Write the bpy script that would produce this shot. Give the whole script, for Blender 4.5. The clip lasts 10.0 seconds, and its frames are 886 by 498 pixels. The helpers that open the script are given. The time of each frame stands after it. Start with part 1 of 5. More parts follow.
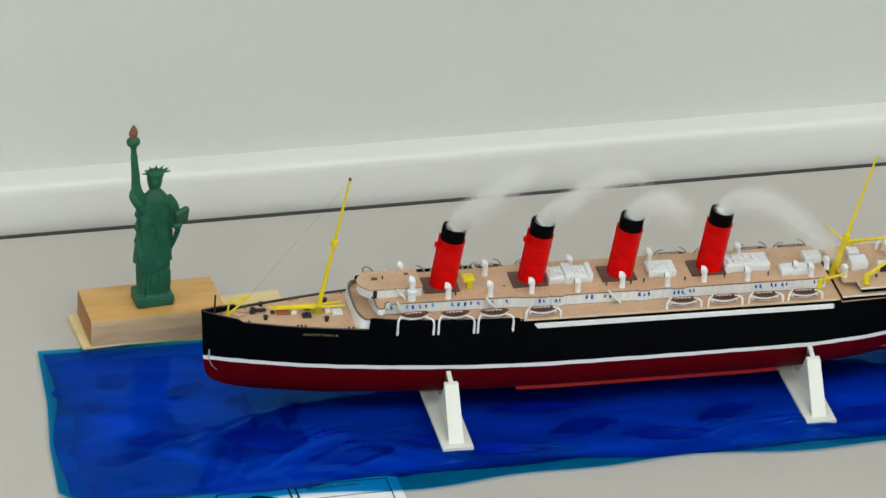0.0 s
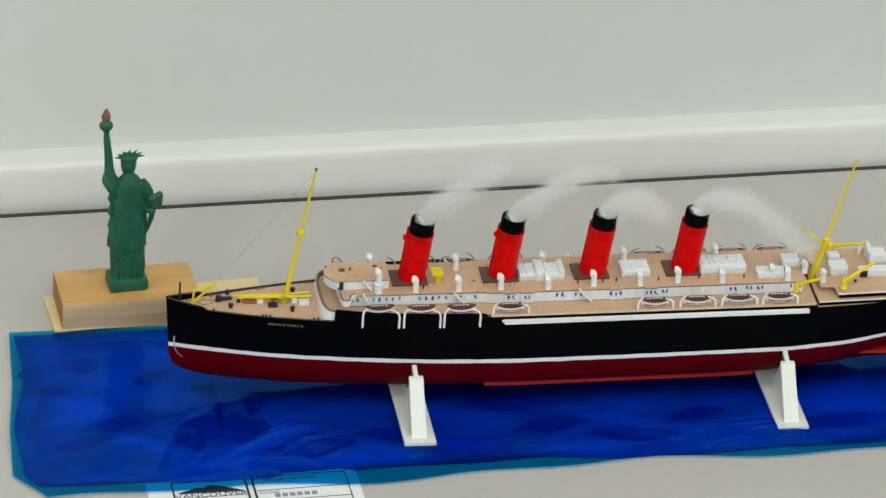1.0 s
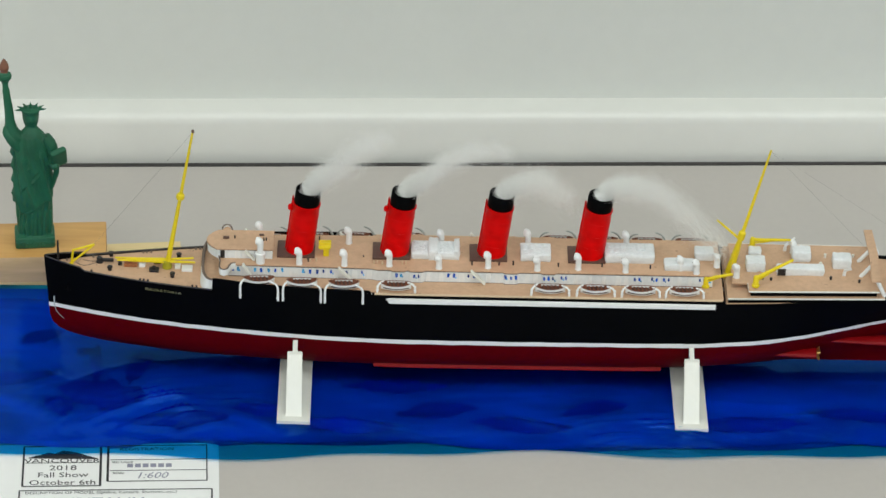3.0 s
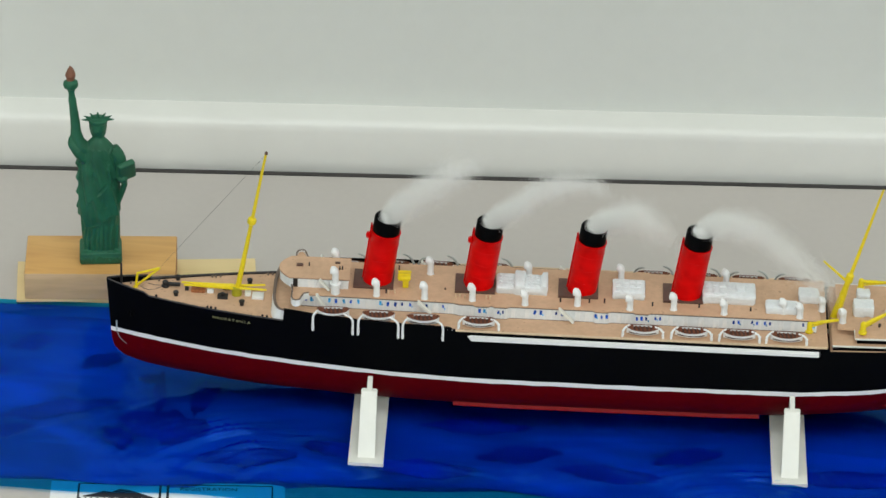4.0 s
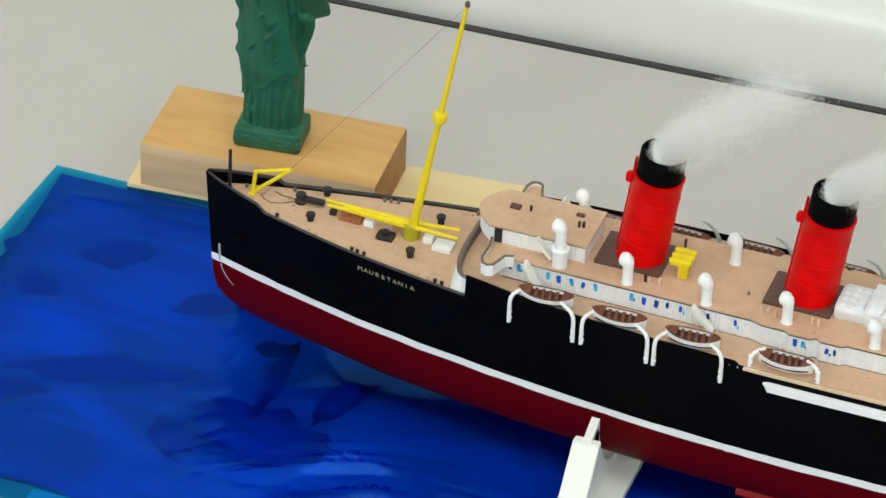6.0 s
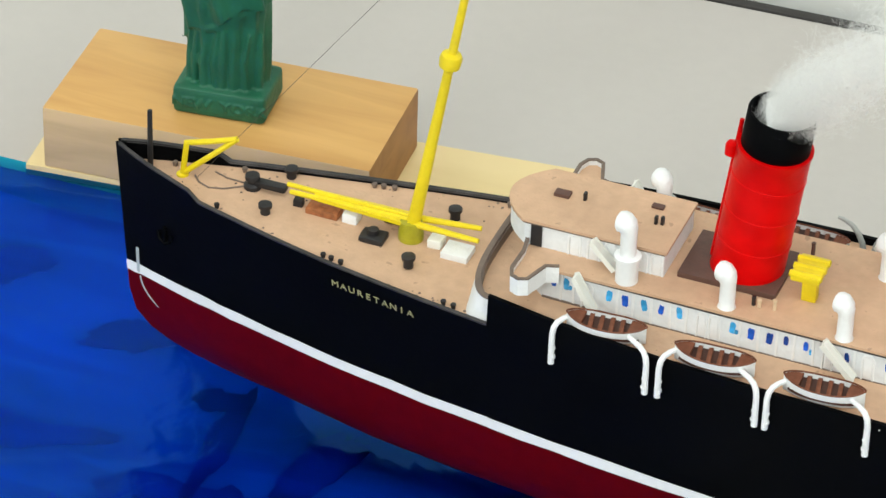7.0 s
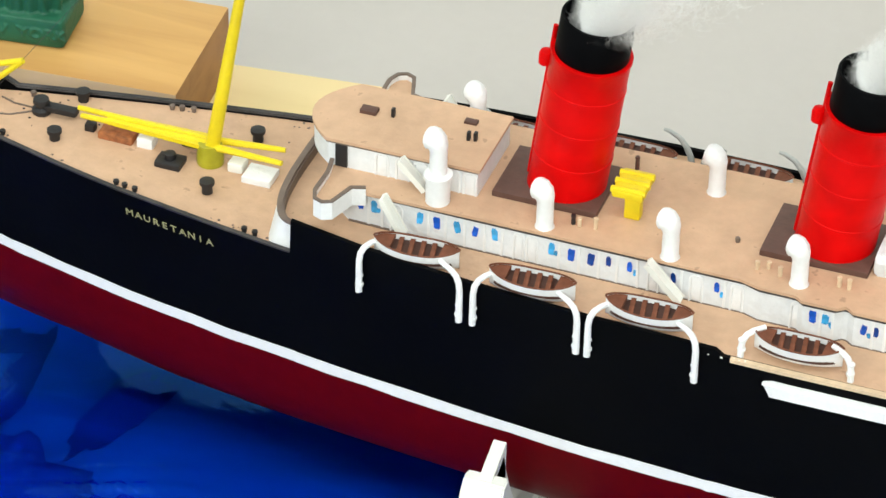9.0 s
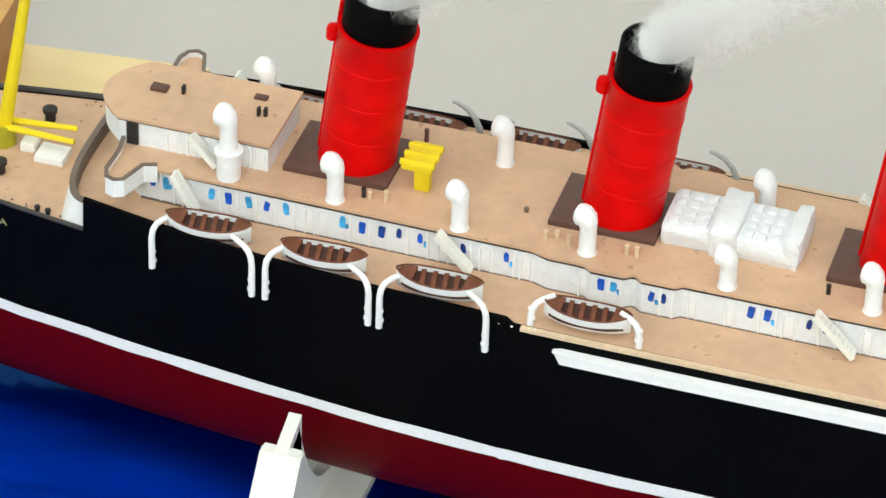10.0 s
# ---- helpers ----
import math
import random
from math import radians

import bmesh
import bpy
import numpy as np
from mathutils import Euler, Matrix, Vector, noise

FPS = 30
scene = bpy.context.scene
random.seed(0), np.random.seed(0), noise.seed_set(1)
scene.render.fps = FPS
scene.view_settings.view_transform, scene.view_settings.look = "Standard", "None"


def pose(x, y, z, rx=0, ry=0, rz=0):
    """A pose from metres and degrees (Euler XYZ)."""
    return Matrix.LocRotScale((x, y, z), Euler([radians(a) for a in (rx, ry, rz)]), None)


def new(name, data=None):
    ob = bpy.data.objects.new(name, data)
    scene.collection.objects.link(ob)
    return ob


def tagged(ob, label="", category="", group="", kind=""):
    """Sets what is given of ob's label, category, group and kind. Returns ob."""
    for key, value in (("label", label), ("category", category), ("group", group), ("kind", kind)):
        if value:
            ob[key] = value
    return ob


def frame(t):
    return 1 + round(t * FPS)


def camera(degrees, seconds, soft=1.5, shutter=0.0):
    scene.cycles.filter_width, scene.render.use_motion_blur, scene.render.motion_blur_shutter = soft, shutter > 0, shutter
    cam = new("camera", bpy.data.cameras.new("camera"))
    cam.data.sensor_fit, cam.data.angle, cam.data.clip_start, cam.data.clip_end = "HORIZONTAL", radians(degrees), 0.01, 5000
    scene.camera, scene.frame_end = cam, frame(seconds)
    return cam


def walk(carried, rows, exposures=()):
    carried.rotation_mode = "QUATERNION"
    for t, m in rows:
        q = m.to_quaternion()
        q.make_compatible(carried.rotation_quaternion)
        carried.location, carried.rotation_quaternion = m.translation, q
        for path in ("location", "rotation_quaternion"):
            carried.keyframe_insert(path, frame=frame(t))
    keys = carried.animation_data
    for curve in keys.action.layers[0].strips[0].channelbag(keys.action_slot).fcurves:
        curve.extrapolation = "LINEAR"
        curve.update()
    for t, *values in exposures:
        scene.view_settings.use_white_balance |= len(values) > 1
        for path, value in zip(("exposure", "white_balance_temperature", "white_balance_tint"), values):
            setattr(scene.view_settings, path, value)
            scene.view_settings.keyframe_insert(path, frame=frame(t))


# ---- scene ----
cam = camera(12.5, 10.0, soft=1.5)
# seconds, eye (m), turn to the left, tilt up, lean (degrees)
ROWS = [
    (0.0, -0.2780, -1.4895, 0.9966, -14.52, -30.92, 3.98),
    (0.5, -0.2411, -1.4765, 1.0071, -13.56, -31.54, 4.43),
    (1.0, -0.1708, -1.4924, 1.0017, -11.10, -31.47, 3.84),
    (1.5, -0.1077, -1.4814, 1.0081, -9.53, -32.01, 3.67),
    (2.0, -0.0183, -1.4833, 0.9871, -6.93, -31.61, 3.23),
    (2.5, 0.0763, -1.4779, 0.9789, -3.73, -31.84, 2.34),
    (3.8, 0.1899, -1.3694, 0.9641, 1.47, -33.27, 1.51),
    (4.0, 0.1645, -1.3355, 0.9661, 1.29, -33.78, 1.99),
    (4.5, 0.1955, -1.2348, 0.9314, 4.64, -34.61, 1.28),
    (5.0, 0.3171, -1.0574, 0.8181, 12.76, -34.89, 1.98),
    (5.5, 0.3580, -0.8792, 0.6907, 17.86, -35.03, 1.81),
    (5.7, 0.3394, -0.8170, 0.6534, 18.22, -35.44, 2.25),
    (6.8, 0.2662, -0.5392, 0.4549, 20.89, -35.49, 1.48),
    (7.0, 0.2466, -0.4978, 0.4224, 20.76, -35.30, 1.60),
    (7.5, 0.2374, -0.4666, 0.3974, 21.48, -35.40, 0.58),
    (7.7, 0.2396, -0.4676, 0.3964, 22.11, -35.62, 0.27),
    (8.0, 0.2421, -0.4665, 0.3953, 20.97, -35.73, 0.54),
    (8.5, 0.2466, -0.4630, 0.3939, 20.65, -35.88, 0.70),
    (9.0, 0.2502, -0.4634, 0.3953, 19.09, -35.95, 1.29),
    (9.5, 0.2529, -0.4635, 0.3960, 17.82, -36.02, 1.66),
    (10.0, 0.2560, -0.4661, 0.3984, 15.99, -36.24, 2.08),
]
walk(cam, [(t, Matrix.Translation((x, y, z)) @ pose(0, 0, 0, 90 + tilt, 0, turn) @ pose(0, 0, 0, 0, 0, lean))
           for t, x, y, z, turn, tilt, lean in ROWS],
     exposures=[(0.0, -0.06), (4.2, -0.04), (5.5, 0.08), (7.0, 0.46), (7.6, 0.46), (8.5, 0.66), (9.2, 0.64), (10.0, 0.5)])

# ---------------------------------------------------------------- light
world = bpy.data.worlds.new("room_air")
scene.world = world
world.use_nodes = True
world.node_tree.nodes["Background"].inputs[0].default_value = (0.9, 0.95, 1.0, 1)
world.node_tree.nodes["Background"].inputs[1].default_value = 0.15
CEIL = 1.75
# assumed lamps, none in view; far row added to light under the hull
PANELS = [(-1.6, -0.5), (0.35, -0.5), (2.2, -0.5), (-1.6, -2.2), (0.35, -2.2), (2.2, -2.2), (-1.6, -4.4), (0.35, -4.4), (2.2, -4.4)]
for px_, py_ in PANELS:
    lamp = bpy.data.lights.new("assumed_ceiling_lamp", "AREA")
    lamp.shape, lamp.size, lamp.size_y = "RECTANGLE", 1.15, 0.85
    lamp.energy, lamp.color = (7 if py_ > -1 else 25 if py_ > -3 else 22), (0.95, 1.0, 0.975)
    lo = new("assumed_ceiling_lamp", lamp)
    lo.matrix_world = pose(px_, py_, CEIL - 0.03)


# ---------------------------------------------------------------- materials
def shade(name, color, rough=0.5, metal=0.0, vary=0.12, scale=400.0, bump=0.0, bump_scale=900.0, spec=0.5, coat=0.0,
          stretch=(1, 1, 1), spread=0.0):
    """Paint, plastic, wood: base colour varied at two scales, with fine relief. spread: change from piece to piece."""
    m = bpy.data.materials.new(name)
    m.use_nodes = True
    nt = m.node_tree
    p = nt.nodes["Principled BSDF"]
    p.inputs["Roughness"].default_value = rough
    p.inputs["Metallic"].default_value = metal
    p.inputs["Specular IOR Level"].default_value = spec
    p.inputs["Coat Weight"].default_value = coat
    tc = nt.nodes.new("ShaderNodeTexCoord")
    mp = nt.nodes.new("ShaderNodeMapping")
    mp.inputs["Scale"].default_value = stretch
    nt.links.new(tc.outputs["Object"], mp.inputs[0])
    n1 = nt.nodes.new("ShaderNodeTexNoise")
    n1.inputs["Scale"].default_value = scale
    n1.inputs["Detail"].default_value = 6
    n2 = nt.nodes.new("ShaderNodeTexNoise")
    n2.inputs["Scale"].default_value = scale * 0.12
    n2.inputs["Detail"].default_value = 3
    add = nt.nodes.new("ShaderNodeMath")
    add.operation = "ADD"
    for n, k in ((n1, 0), (n2, 1)):
        nt.links.new(mp.outputs[0], n.inputs["Vector"])
        nt.links.new(n.outputs[0], add.inputs[k])
    ramp = nt.nodes.new("ShaderNodeMapRange")
    ramp.inputs["From Min"].default_value = 0.6
    ramp.inputs["From Max"].default_value = 1.4
    ramp.inputs["To Min"].default_value = 1 - vary
    ramp.inputs["To Max"].default_value = 1 + vary
    nt.links.new(add.outputs[0], ramp.inputs[0])
    mul = nt.nodes.new("ShaderNodeMix")
    mul.data_type, mul.blend_type = "RGBA", "MULTIPLY"
    mul.inputs[0].default_value = 1
    mul.inputs[6].default_value = (*color, 1)
    nt.links.new(ramp.outputs[0], mul.inputs[7])
    out = mul.outputs[2]
    if spread:
        oi = nt.nodes.new("ShaderNodeObjectInfo")
        mr = nt.nodes.new("ShaderNodeMapRange")
        mr.inputs["To Min"].default_value, mr.inputs["To Max"].default_value = 1 - spread, 1 + spread
        nt.links.new(oi.outputs["Random"], mr.inputs[0])
        m2 = nt.nodes.new("ShaderNodeMix")
        m2.data_type, m2.blend_type = "RGBA", "MULTIPLY"
        m2.inputs[0].default_value = 1
        nt.links.new(out, m2.inputs[6])
        nt.links.new(mr.outputs[0], m2.inputs[7])
        out = m2.outputs[2]
    nt.links.new(out, p.inputs["Base Color"])
    if bump:
        n3 = nt.nodes.new("ShaderNodeTexNoise")
        n3.inputs["Scale"].default_value = bump_scale
        n3.inputs["Detail"].default_value = 4
        nt.links.new(mp.outputs[0], n3.inputs["Vector"])
        b = nt.nodes.new("ShaderNodeBump")
        b.inputs["Strength"].default_value = bump
        b.inputs["Distance"].default_value = 0.0003
        nt.links.new(n3.outputs[0], b.inputs["Height"])
        nt.links.new(b.outputs[0], p.inputs["Normal"])
    return m


M_TABLE = shade("table_laminate", (0.545, 0.508, 0.475), 0.42, vary=0.025, scale=300, bump=0.08, bump_scale=700)
M_EDGE = shade("dark_gap_and_legs", (0.035, 0.032, 0.03), 0.6)
M_WALL = shade("wall_paint", (0.69, 0.705, 0.67), 0.75, vary=0.02, scale=120, bump=0.15, bump_scale=300)
M_RAIL = shade("rail_gloss_paint", (0.775, 0.775, 0.735), 0.35, vary=0.02, scale=90, bump=0.1, bump_scale=120)
M_CEIL = shade("ceiling_tile", (0.75, 0.75, 0.73), 0.9, vary=0.05, scale=60)
M_FLOOR = shade("carpet", (0.16, 0.15, 0.15), 0.95, vary=0.3, scale=200, bump=0.6, bump_scale=400)
M_BLACK = shade("hull_black", (0.0018, 0.002, 0.0025), 0.46, vary=0.3, scale=500, bump=0.12, spec=0.035)
M_BLACKFIT = shade("fitting_black", (0.012, 0.011, 0.012), 0.5, vary=0.3, scale=900, bump=0.3)
M_RED = shade("antifouling_red", (0.095, 0.0006, 0.0025), 0.4, vary=0.14, scale=350, bump=0.1, spec=0.05)
M_BRED = shade("bright_red", (0.24, 0.003, 0.005), 0.4, vary=0.1, scale=350, bump=0.1, spec=0.2)
M_FUNNEL = shade("funnel_red", (0.64, 0.0015, 0.002), 0.32, vary=0.28, scale=220, bump=0.2, spec=0.08)
M_WHITE = shade("ship_white", (0.82, 0.83, 0.83), 0.45, vary=0.05, scale=900, bump=0.5, bump_scale=1500)
M_POST = shade("post_tan", (0.66, 0.50, 0.33), 0.5, vary=0.2, scale=900)
M_HOUSE = shade("house_white", (0.76, 0.785, 0.80), 0.5, vary=0.1, scale=700, bump=0.9, bump_scale=900)
M_ARM = shade("far_davit_grey", (0.40, 0.42, 0.40), 0.45, vary=0.2, scale=900)
M_CREAM = shade("cradle_white", (0.80, 0.80, 0.74), 0.4, vary=0.03, scale=300, bump=0.1)
M_DECK = shade("deck_tan", (0.60, 0.385, 0.245), 0.6, vary=0.15, scale=420, bump=0.35, bump_scale=1300)
# grime and small chips on the tan decks
nt = M_DECK.node_tree
ktc = nt.nodes.new("ShaderNodeTexCoord")
kp = nt.nodes["Principled BSDF"]
old = kp.inputs["Base Color"].links[0].from_socket
for scale_, lo_, hi_, amount, tint in ((420, 0.66, 0.70, 0.4, (0.14, 0.08, 0.05)), (60, 0.48, 0.75, 0.3, (0.42, 0.26, 0.16))):
    kn = nt.nodes.new("ShaderNodeTexNoise")
    kn.inputs["Scale"].default_value, kn.inputs["Detail"].default_value = scale_, 5
    kr = nt.nodes.new("ShaderNodeMapRange")
    kr.inputs["From Min"].default_value, kr.inputs["From Max"].default_value, kr.inputs["To Max"].default_value = lo_, hi_, amount
    km = nt.nodes.new("ShaderNodeMix")
    km.data_type = "RGBA"
    km.inputs[7].default_value = (*tint, 1)
    nt.links.new(ktc.outputs["Object"], kn.inputs["Vector"])
    nt.links.new(kn.outputs[0], kr.inputs[0])
    nt.links.new(kr.outputs[0], km.inputs[0])
    nt.links.new(old, km.inputs[6])
    old = km.outputs[2]
nt.links.new(old, kp.inputs["Base Color"])
# worn bulwark rim, and the painted shade line under the eaves
M_RIM = shade("worn_rim_eaves_shade", (0.045, 0.04, 0.04), 0.55, vary=0.9, scale=250, bump=0.4)
M_BROWN = shade("deck_brown", (0.105, 0.05, 0.037), 0.55, vary=0.25, scale=700, bump=0.3)
M_RUST = shade("winch_rust", (0.35, 0.12, 0.04), 0.6, vary=0.6, scale=1200, bump=0.4)
M_RAILBR = shade("rail_brown", (0.16, 0.115, 0.09), 0.5, vary=0.2, scale=800)
M_YEL = shade("mast_yellow", (0.78, 0.60, 0.006), 0.4, vary=0.12, scale=500, bump=0.3)
M_HEEL = shade("heel_olive", (0.36, 0.33, 0.015), 0.3, vary=0.3, scale=500, bump=0.3)
M_BOATIN = shade("boat_brown", (0.17, 0.062, 0.034), 0.6, vary=0.4, scale=900, bump=0.3, spec=0.2)
# boat brown darkened: the shade in the hollow is put into the colour
M_BILGE = shade("boat_hollow_shade", (0.06, 0.021, 0.012), 0.6, vary=0.3, scale=900)
M_BRASS = shade("brass", (0.75, 0.5, 0.15), 0.3, metal=0.9, vary=0.2, scale=700)
M_BLUEW = shade("window_blue", (0.008, 0.075, 0.42), 0.25, vary=0.6, scale=900, spread=0.6)
M_GLINT = shade("window_pale_blue", (0.05, 0.34, 0.66), 0.25, vary=0.6, scale=900, spread=0.4)
M_GREEN = shade("verdigris_green", (0.012, 0.102, 0.052), 0.5, vary=0.4, scale=160, bump=0.5, bump_scale=700, spec=0.4)
# copper paint on the flame above the torch cup
nt = M_GREEN.node_tree
gtc = nt.nodes.new("ShaderNodeTexCoord")
gsp = nt.nodes.new("ShaderNodeSeparateXYZ")
gth = nt.nodes.new("ShaderNodeMath")
gth.operation, gth.inputs[1].default_value = "GREATER_THAN", 0.1026
gmx = nt.nodes.new("ShaderNodeMix")
gmx.data_type = "RGBA"
gmx.inputs[7].default_value = (0.20, 0.085, 0.05, 1)
gp = nt.nodes["Principled BSDF"]
old = gp.inputs["Base Color"].links[0].from_socket
nt.links.new(gtc.outputs["Object"], gsp.inputs[0])
nt.links.new(gsp.outputs[2], gth.inputs[0])
nt.links.new(gth.outputs[0], gmx.inputs[0])
nt.links.new(old, gmx.inputs[6])
nt.links.new(gmx.outputs[2], gp.inputs["Base Color"])
M_FLAME = shade("copper_flame", (0.20, 0.085, 0.05), 0.45, metal=0.3, vary=0.3, scale=300, bump=0.3)
M_PAPER = shade("paper", (0.86, 0.86, 0.85), 0.75, vary=0.015, scale=300)
M_INK = shade("ink_black", (0.02, 0.02, 0.025), 0.7)
M_PEN = shade("pen_grey", (0.28, 0.28, 0.36), 0.7)
M_GOLD = shade("name_gold", (0.38, 0.355, 0.17), 0.45)
M_MARK = shade("draft_mark_grey", (0.42, 0.47, 0.47), 0.5)
M_THREAD = shade("thread", (0.06, 0.06, 0.06), 0.7)


def wood(name, light, dark, rough=0.45, axis=(40, 900, 900)):
    m = shade(name, light, rough, vary=0.05, scale=300)
    nt = m.node_tree
    p = nt.nodes["Principled BSDF"]
    tc = nt.nodes.new("ShaderNodeTexCoord")
    mp = nt.nodes.new("ShaderNodeMapping")
    mp.inputs["Scale"].default_value = axis
    nt.links.new(tc.outputs["Object"], mp.inputs[0])
    n = nt.nodes.new("ShaderNodeTexNoise")
    n.inputs["Scale"].default_value = 0.35
    n.inputs["Detail"].default_value = 5
    n.inputs["Distortion"].default_value = 0.6
    nt.links.new(mp.outputs[0], n.inputs["Vector"])
    r = nt.nodes.new("ShaderNodeValToRGB")
    r.color_ramp.elements[0].color, r.color_ramp.elements[0].position = (*dark, 1), 0.32
    r.color_ramp.elements[1].color, r.color_ramp.elements[1].position = (*light, 1), 0.62
    nt.links.new(n.outputs[0], r.inputs[0])
    nt.links.new(r.outputs[0], p.inputs["Base Color"])
    return m


M_WOOD = wood("pine_block", (0.70, 0.40, 0.13), (0.56, 0.29, 0.085), axis=(45, 420, 420))
M_SIDE = wood("sawn_pine", (0.70, 0.48, 0.25), (0.54, 0.36, 0.18), 0.6, axis=(45, 520, 520))
M_ENDG = wood("end_grain", (0.42, 0.20, 0.06), (0.32, 0.14, 0.04), 0.6, axis=(600, 300, 600))
M_CARD = wood("pale_balsa", (0.84, 0.66, 0.34), (0.76, 0.58, 0.28), 0.55, axis=(30, 260, 300))

# clear blue film: tinted see-through with a glossy skin
M_FOIL = bpy.data.materials.new("blue_cellophane")
M_FOIL.use_nodes = True
nt = M_FOIL.node_tree
nt.nodes.remove(nt.nodes["Principled BSDF"])
tr = nt.nodes.new("ShaderNodeBsdfTransparent")
tr.inputs[0].default_value = (0.025, 0.69, 1.0, 1)
gl = nt.nodes.new("ShaderNodeBsdfGlossy")
gl.inputs["Color"].default_value = (0.09, 0.36, 0.95, 1)
gl.inputs["Roughness"].default_value = 0.05
fr = nt.nodes.new("ShaderNodeFresnel")
fr.inputs["IOR"].default_value = 1.66
mx = nt.nodes.new("ShaderNodeMixShader")
nt.links.new(fr.outputs[0], mx.inputs[0])
nt.links.new(tr.outputs[0], mx.inputs[1])
nt.links.new(gl.outputs[0], mx.inputs[2])
nt.links.new(mx.outputs[0], nt.nodes["Material Output"].inputs[0])
ftc = nt.nodes.new("ShaderNodeTexCoord")
fn = nt.nodes.new("ShaderNodeTexNoise")
fn.inputs["Scale"].default_value, fn.inputs["Detail"].default_value, fn.inputs["Distortion"].default_value = 26, 2, 1.5
fb = nt.nodes.new("ShaderNodeBump")
fb.inputs["Strength"].default_value, fb.inputs["Distance"].default_value = 0.16, 0.0022
nt.links.new(ftc.outputs["Object"], fn.inputs["Vector"])
nt.links.new(fn.outputs[0], fb.inputs["Height"])
fn2 = nt.nodes.new("ShaderNodeTexNoise")
fn2.inputs["Scale"].default_value, fn2.inputs["Detail"].default_value, fn2.inputs["Distortion"].default_value = 75, 2, 3.5
fb2 = nt.nodes.new("ShaderNodeBump")
fb2.inputs["Strength"].default_value, fb2.inputs["Distance"].default_value = 0.14, 0.0012
nt.links.new(ftc.outputs["Object"], fn2.inputs["Vector"])
nt.links.new(fn2.outputs[0], fb2.inputs["Height"])
nt.links.new(fb.outputs[0], fb2.inputs["Normal"])
fb = fb2
nt.links.new(fb.outputs[0], gl.inputs["Normal"])
nt.links.new(fb.outputs[0], fr.inputs["Normal"])

def folded_film(name, base_, dark_, light_, seed, share):
    """Layers of film over one another: soft depth of colour, with some angular overlaps that are darker or paler."""
    m = shade(name, base_, 0.3, vary=0.1, scale=60, bump=0.2, bump_scale=90, spec=0.3)
    nt = m.node_tree
    tc = nt.nodes.new("ShaderNodeTexCoord")
    mp = nt.nodes.new("ShaderNodeMapping")
    mp.inputs["Location"].default_value = (seed, seed * 0.7, 0)
    mp.inputs["Rotation"].default_value = (0, 0, 0.55)
    mp.inputs["Scale"].default_value = (1, 1.7, 1)
    nt.links.new(tc.outputs["Object"], mp.inputs[0])
    soft = nt.nodes.new("ShaderNodeTexNoise")
    soft.inputs["Scale"].default_value, soft.inputs["Detail"].default_value, soft.inputs["Distortion"].default_value = 16, 2, 0.8
    nt.links.new(mp.outputs[0], soft.inputs["Vector"])
    warp = nt.nodes.new("ShaderNodeTexNoise")
    warp.inputs["Scale"].default_value, warp.inputs["Detail"].default_value = 45, 1
    nt.links.new(mp.outputs[0], warp.inputs["Vector"])
    bend = nt.nodes.new("ShaderNodeMix")
    bend.data_type, bend.blend_type = "RGBA", "LINEAR_LIGHT"
    bend.inputs[0].default_value = 0.009
    nt.links.new(mp.outputs[0], bend.inputs[6])
    nt.links.new(warp.outputs[1], bend.inputs[7])
    cells = nt.nodes.new("ShaderNodeTexVoronoi")
    cells.inputs["Scale"].default_value = 60
    nt.links.new(bend.outputs[2], cells.inputs["Vector"])
    parts_ = nt.nodes.new("ShaderNodeSeparateColor")
    nt.links.new(cells.outputs["Color"], parts_.inputs[0])
    fade = nt.nodes.new("ShaderNodeMapRange")
    fade.inputs["From Min"].default_value, fade.inputs["From Max"].default_value = 0.32, 0.68
    nt.links.new(soft.outputs[0], fade.inputs[0])
    a = nt.nodes.new("ShaderNodeMix")
    a.data_type = "RGBA"
    a.inputs[6].default_value, a.inputs[7].default_value = (*[c * 0.72 for c in base_], 1), (*[c * 1.25 for c in base_], 1)
    nt.links.new(fade.outputs[0], a.inputs[0])
    out = a.outputs[2]
    # drawn-out overlaps with soft edges, then a few angular ones
    for turn, sc, lo_, hi_, amount, tint in ((0.5, (14, 60, 1), 0.50, 0.60, 0.55, dark_), (-0.25, (18, 95, 1), 0.57, 0.66, 0.5, light_)):
        m2 = nt.nodes.new("ShaderNodeMapping")
        m2.inputs["Rotation"].default_value, m2.inputs["Scale"].default_value, m2.inputs["Location"].default_value = (0, 0, turn), sc, (seed * 9, seed * 5, 0)
        n2 = nt.nodes.new("ShaderNodeTexNoise")
        n2.inputs["Scale"].default_value, n2.inputs["Detail"].default_value, n2.inputs["Distortion"].default_value = 1, 2.5, 0.9
        r2 = nt.nodes.new("ShaderNodeMapRange")
        r2.inputs["From Min"].default_value, r2.inputs["From Max"].default_value, r2.inputs["To Max"].default_value = lo_, hi_, amount
        b = nt.nodes.new("ShaderNodeMix")
        b.data_type = "RGBA"
        b.inputs[7].default_value = (*tint, 1)
        nt.links.new(tc.outputs["Object"], m2.inputs[0])
        nt.links.new(m2.outputs[0], n2.inputs["Vector"])
        nt.links.new(n2.outputs[0], r2.inputs[0])
        nt.links.new(r2.outputs[0], b.inputs[0])
        nt.links.new(out, b.inputs[6])
        out = b.outputs[2]
    for channel, limit, amount, tint in ((0, share, 0.8, dark_), (1, share * 0.8, 0.5, light_)):
        th = nt.nodes.new("ShaderNodeMath")
        th.operation, th.inputs[1].default_value = "LESS_THAN", limit
        nt.links.new(parts_.outputs[channel], th.inputs[0])
        mu = nt.nodes.new("ShaderNodeMath")
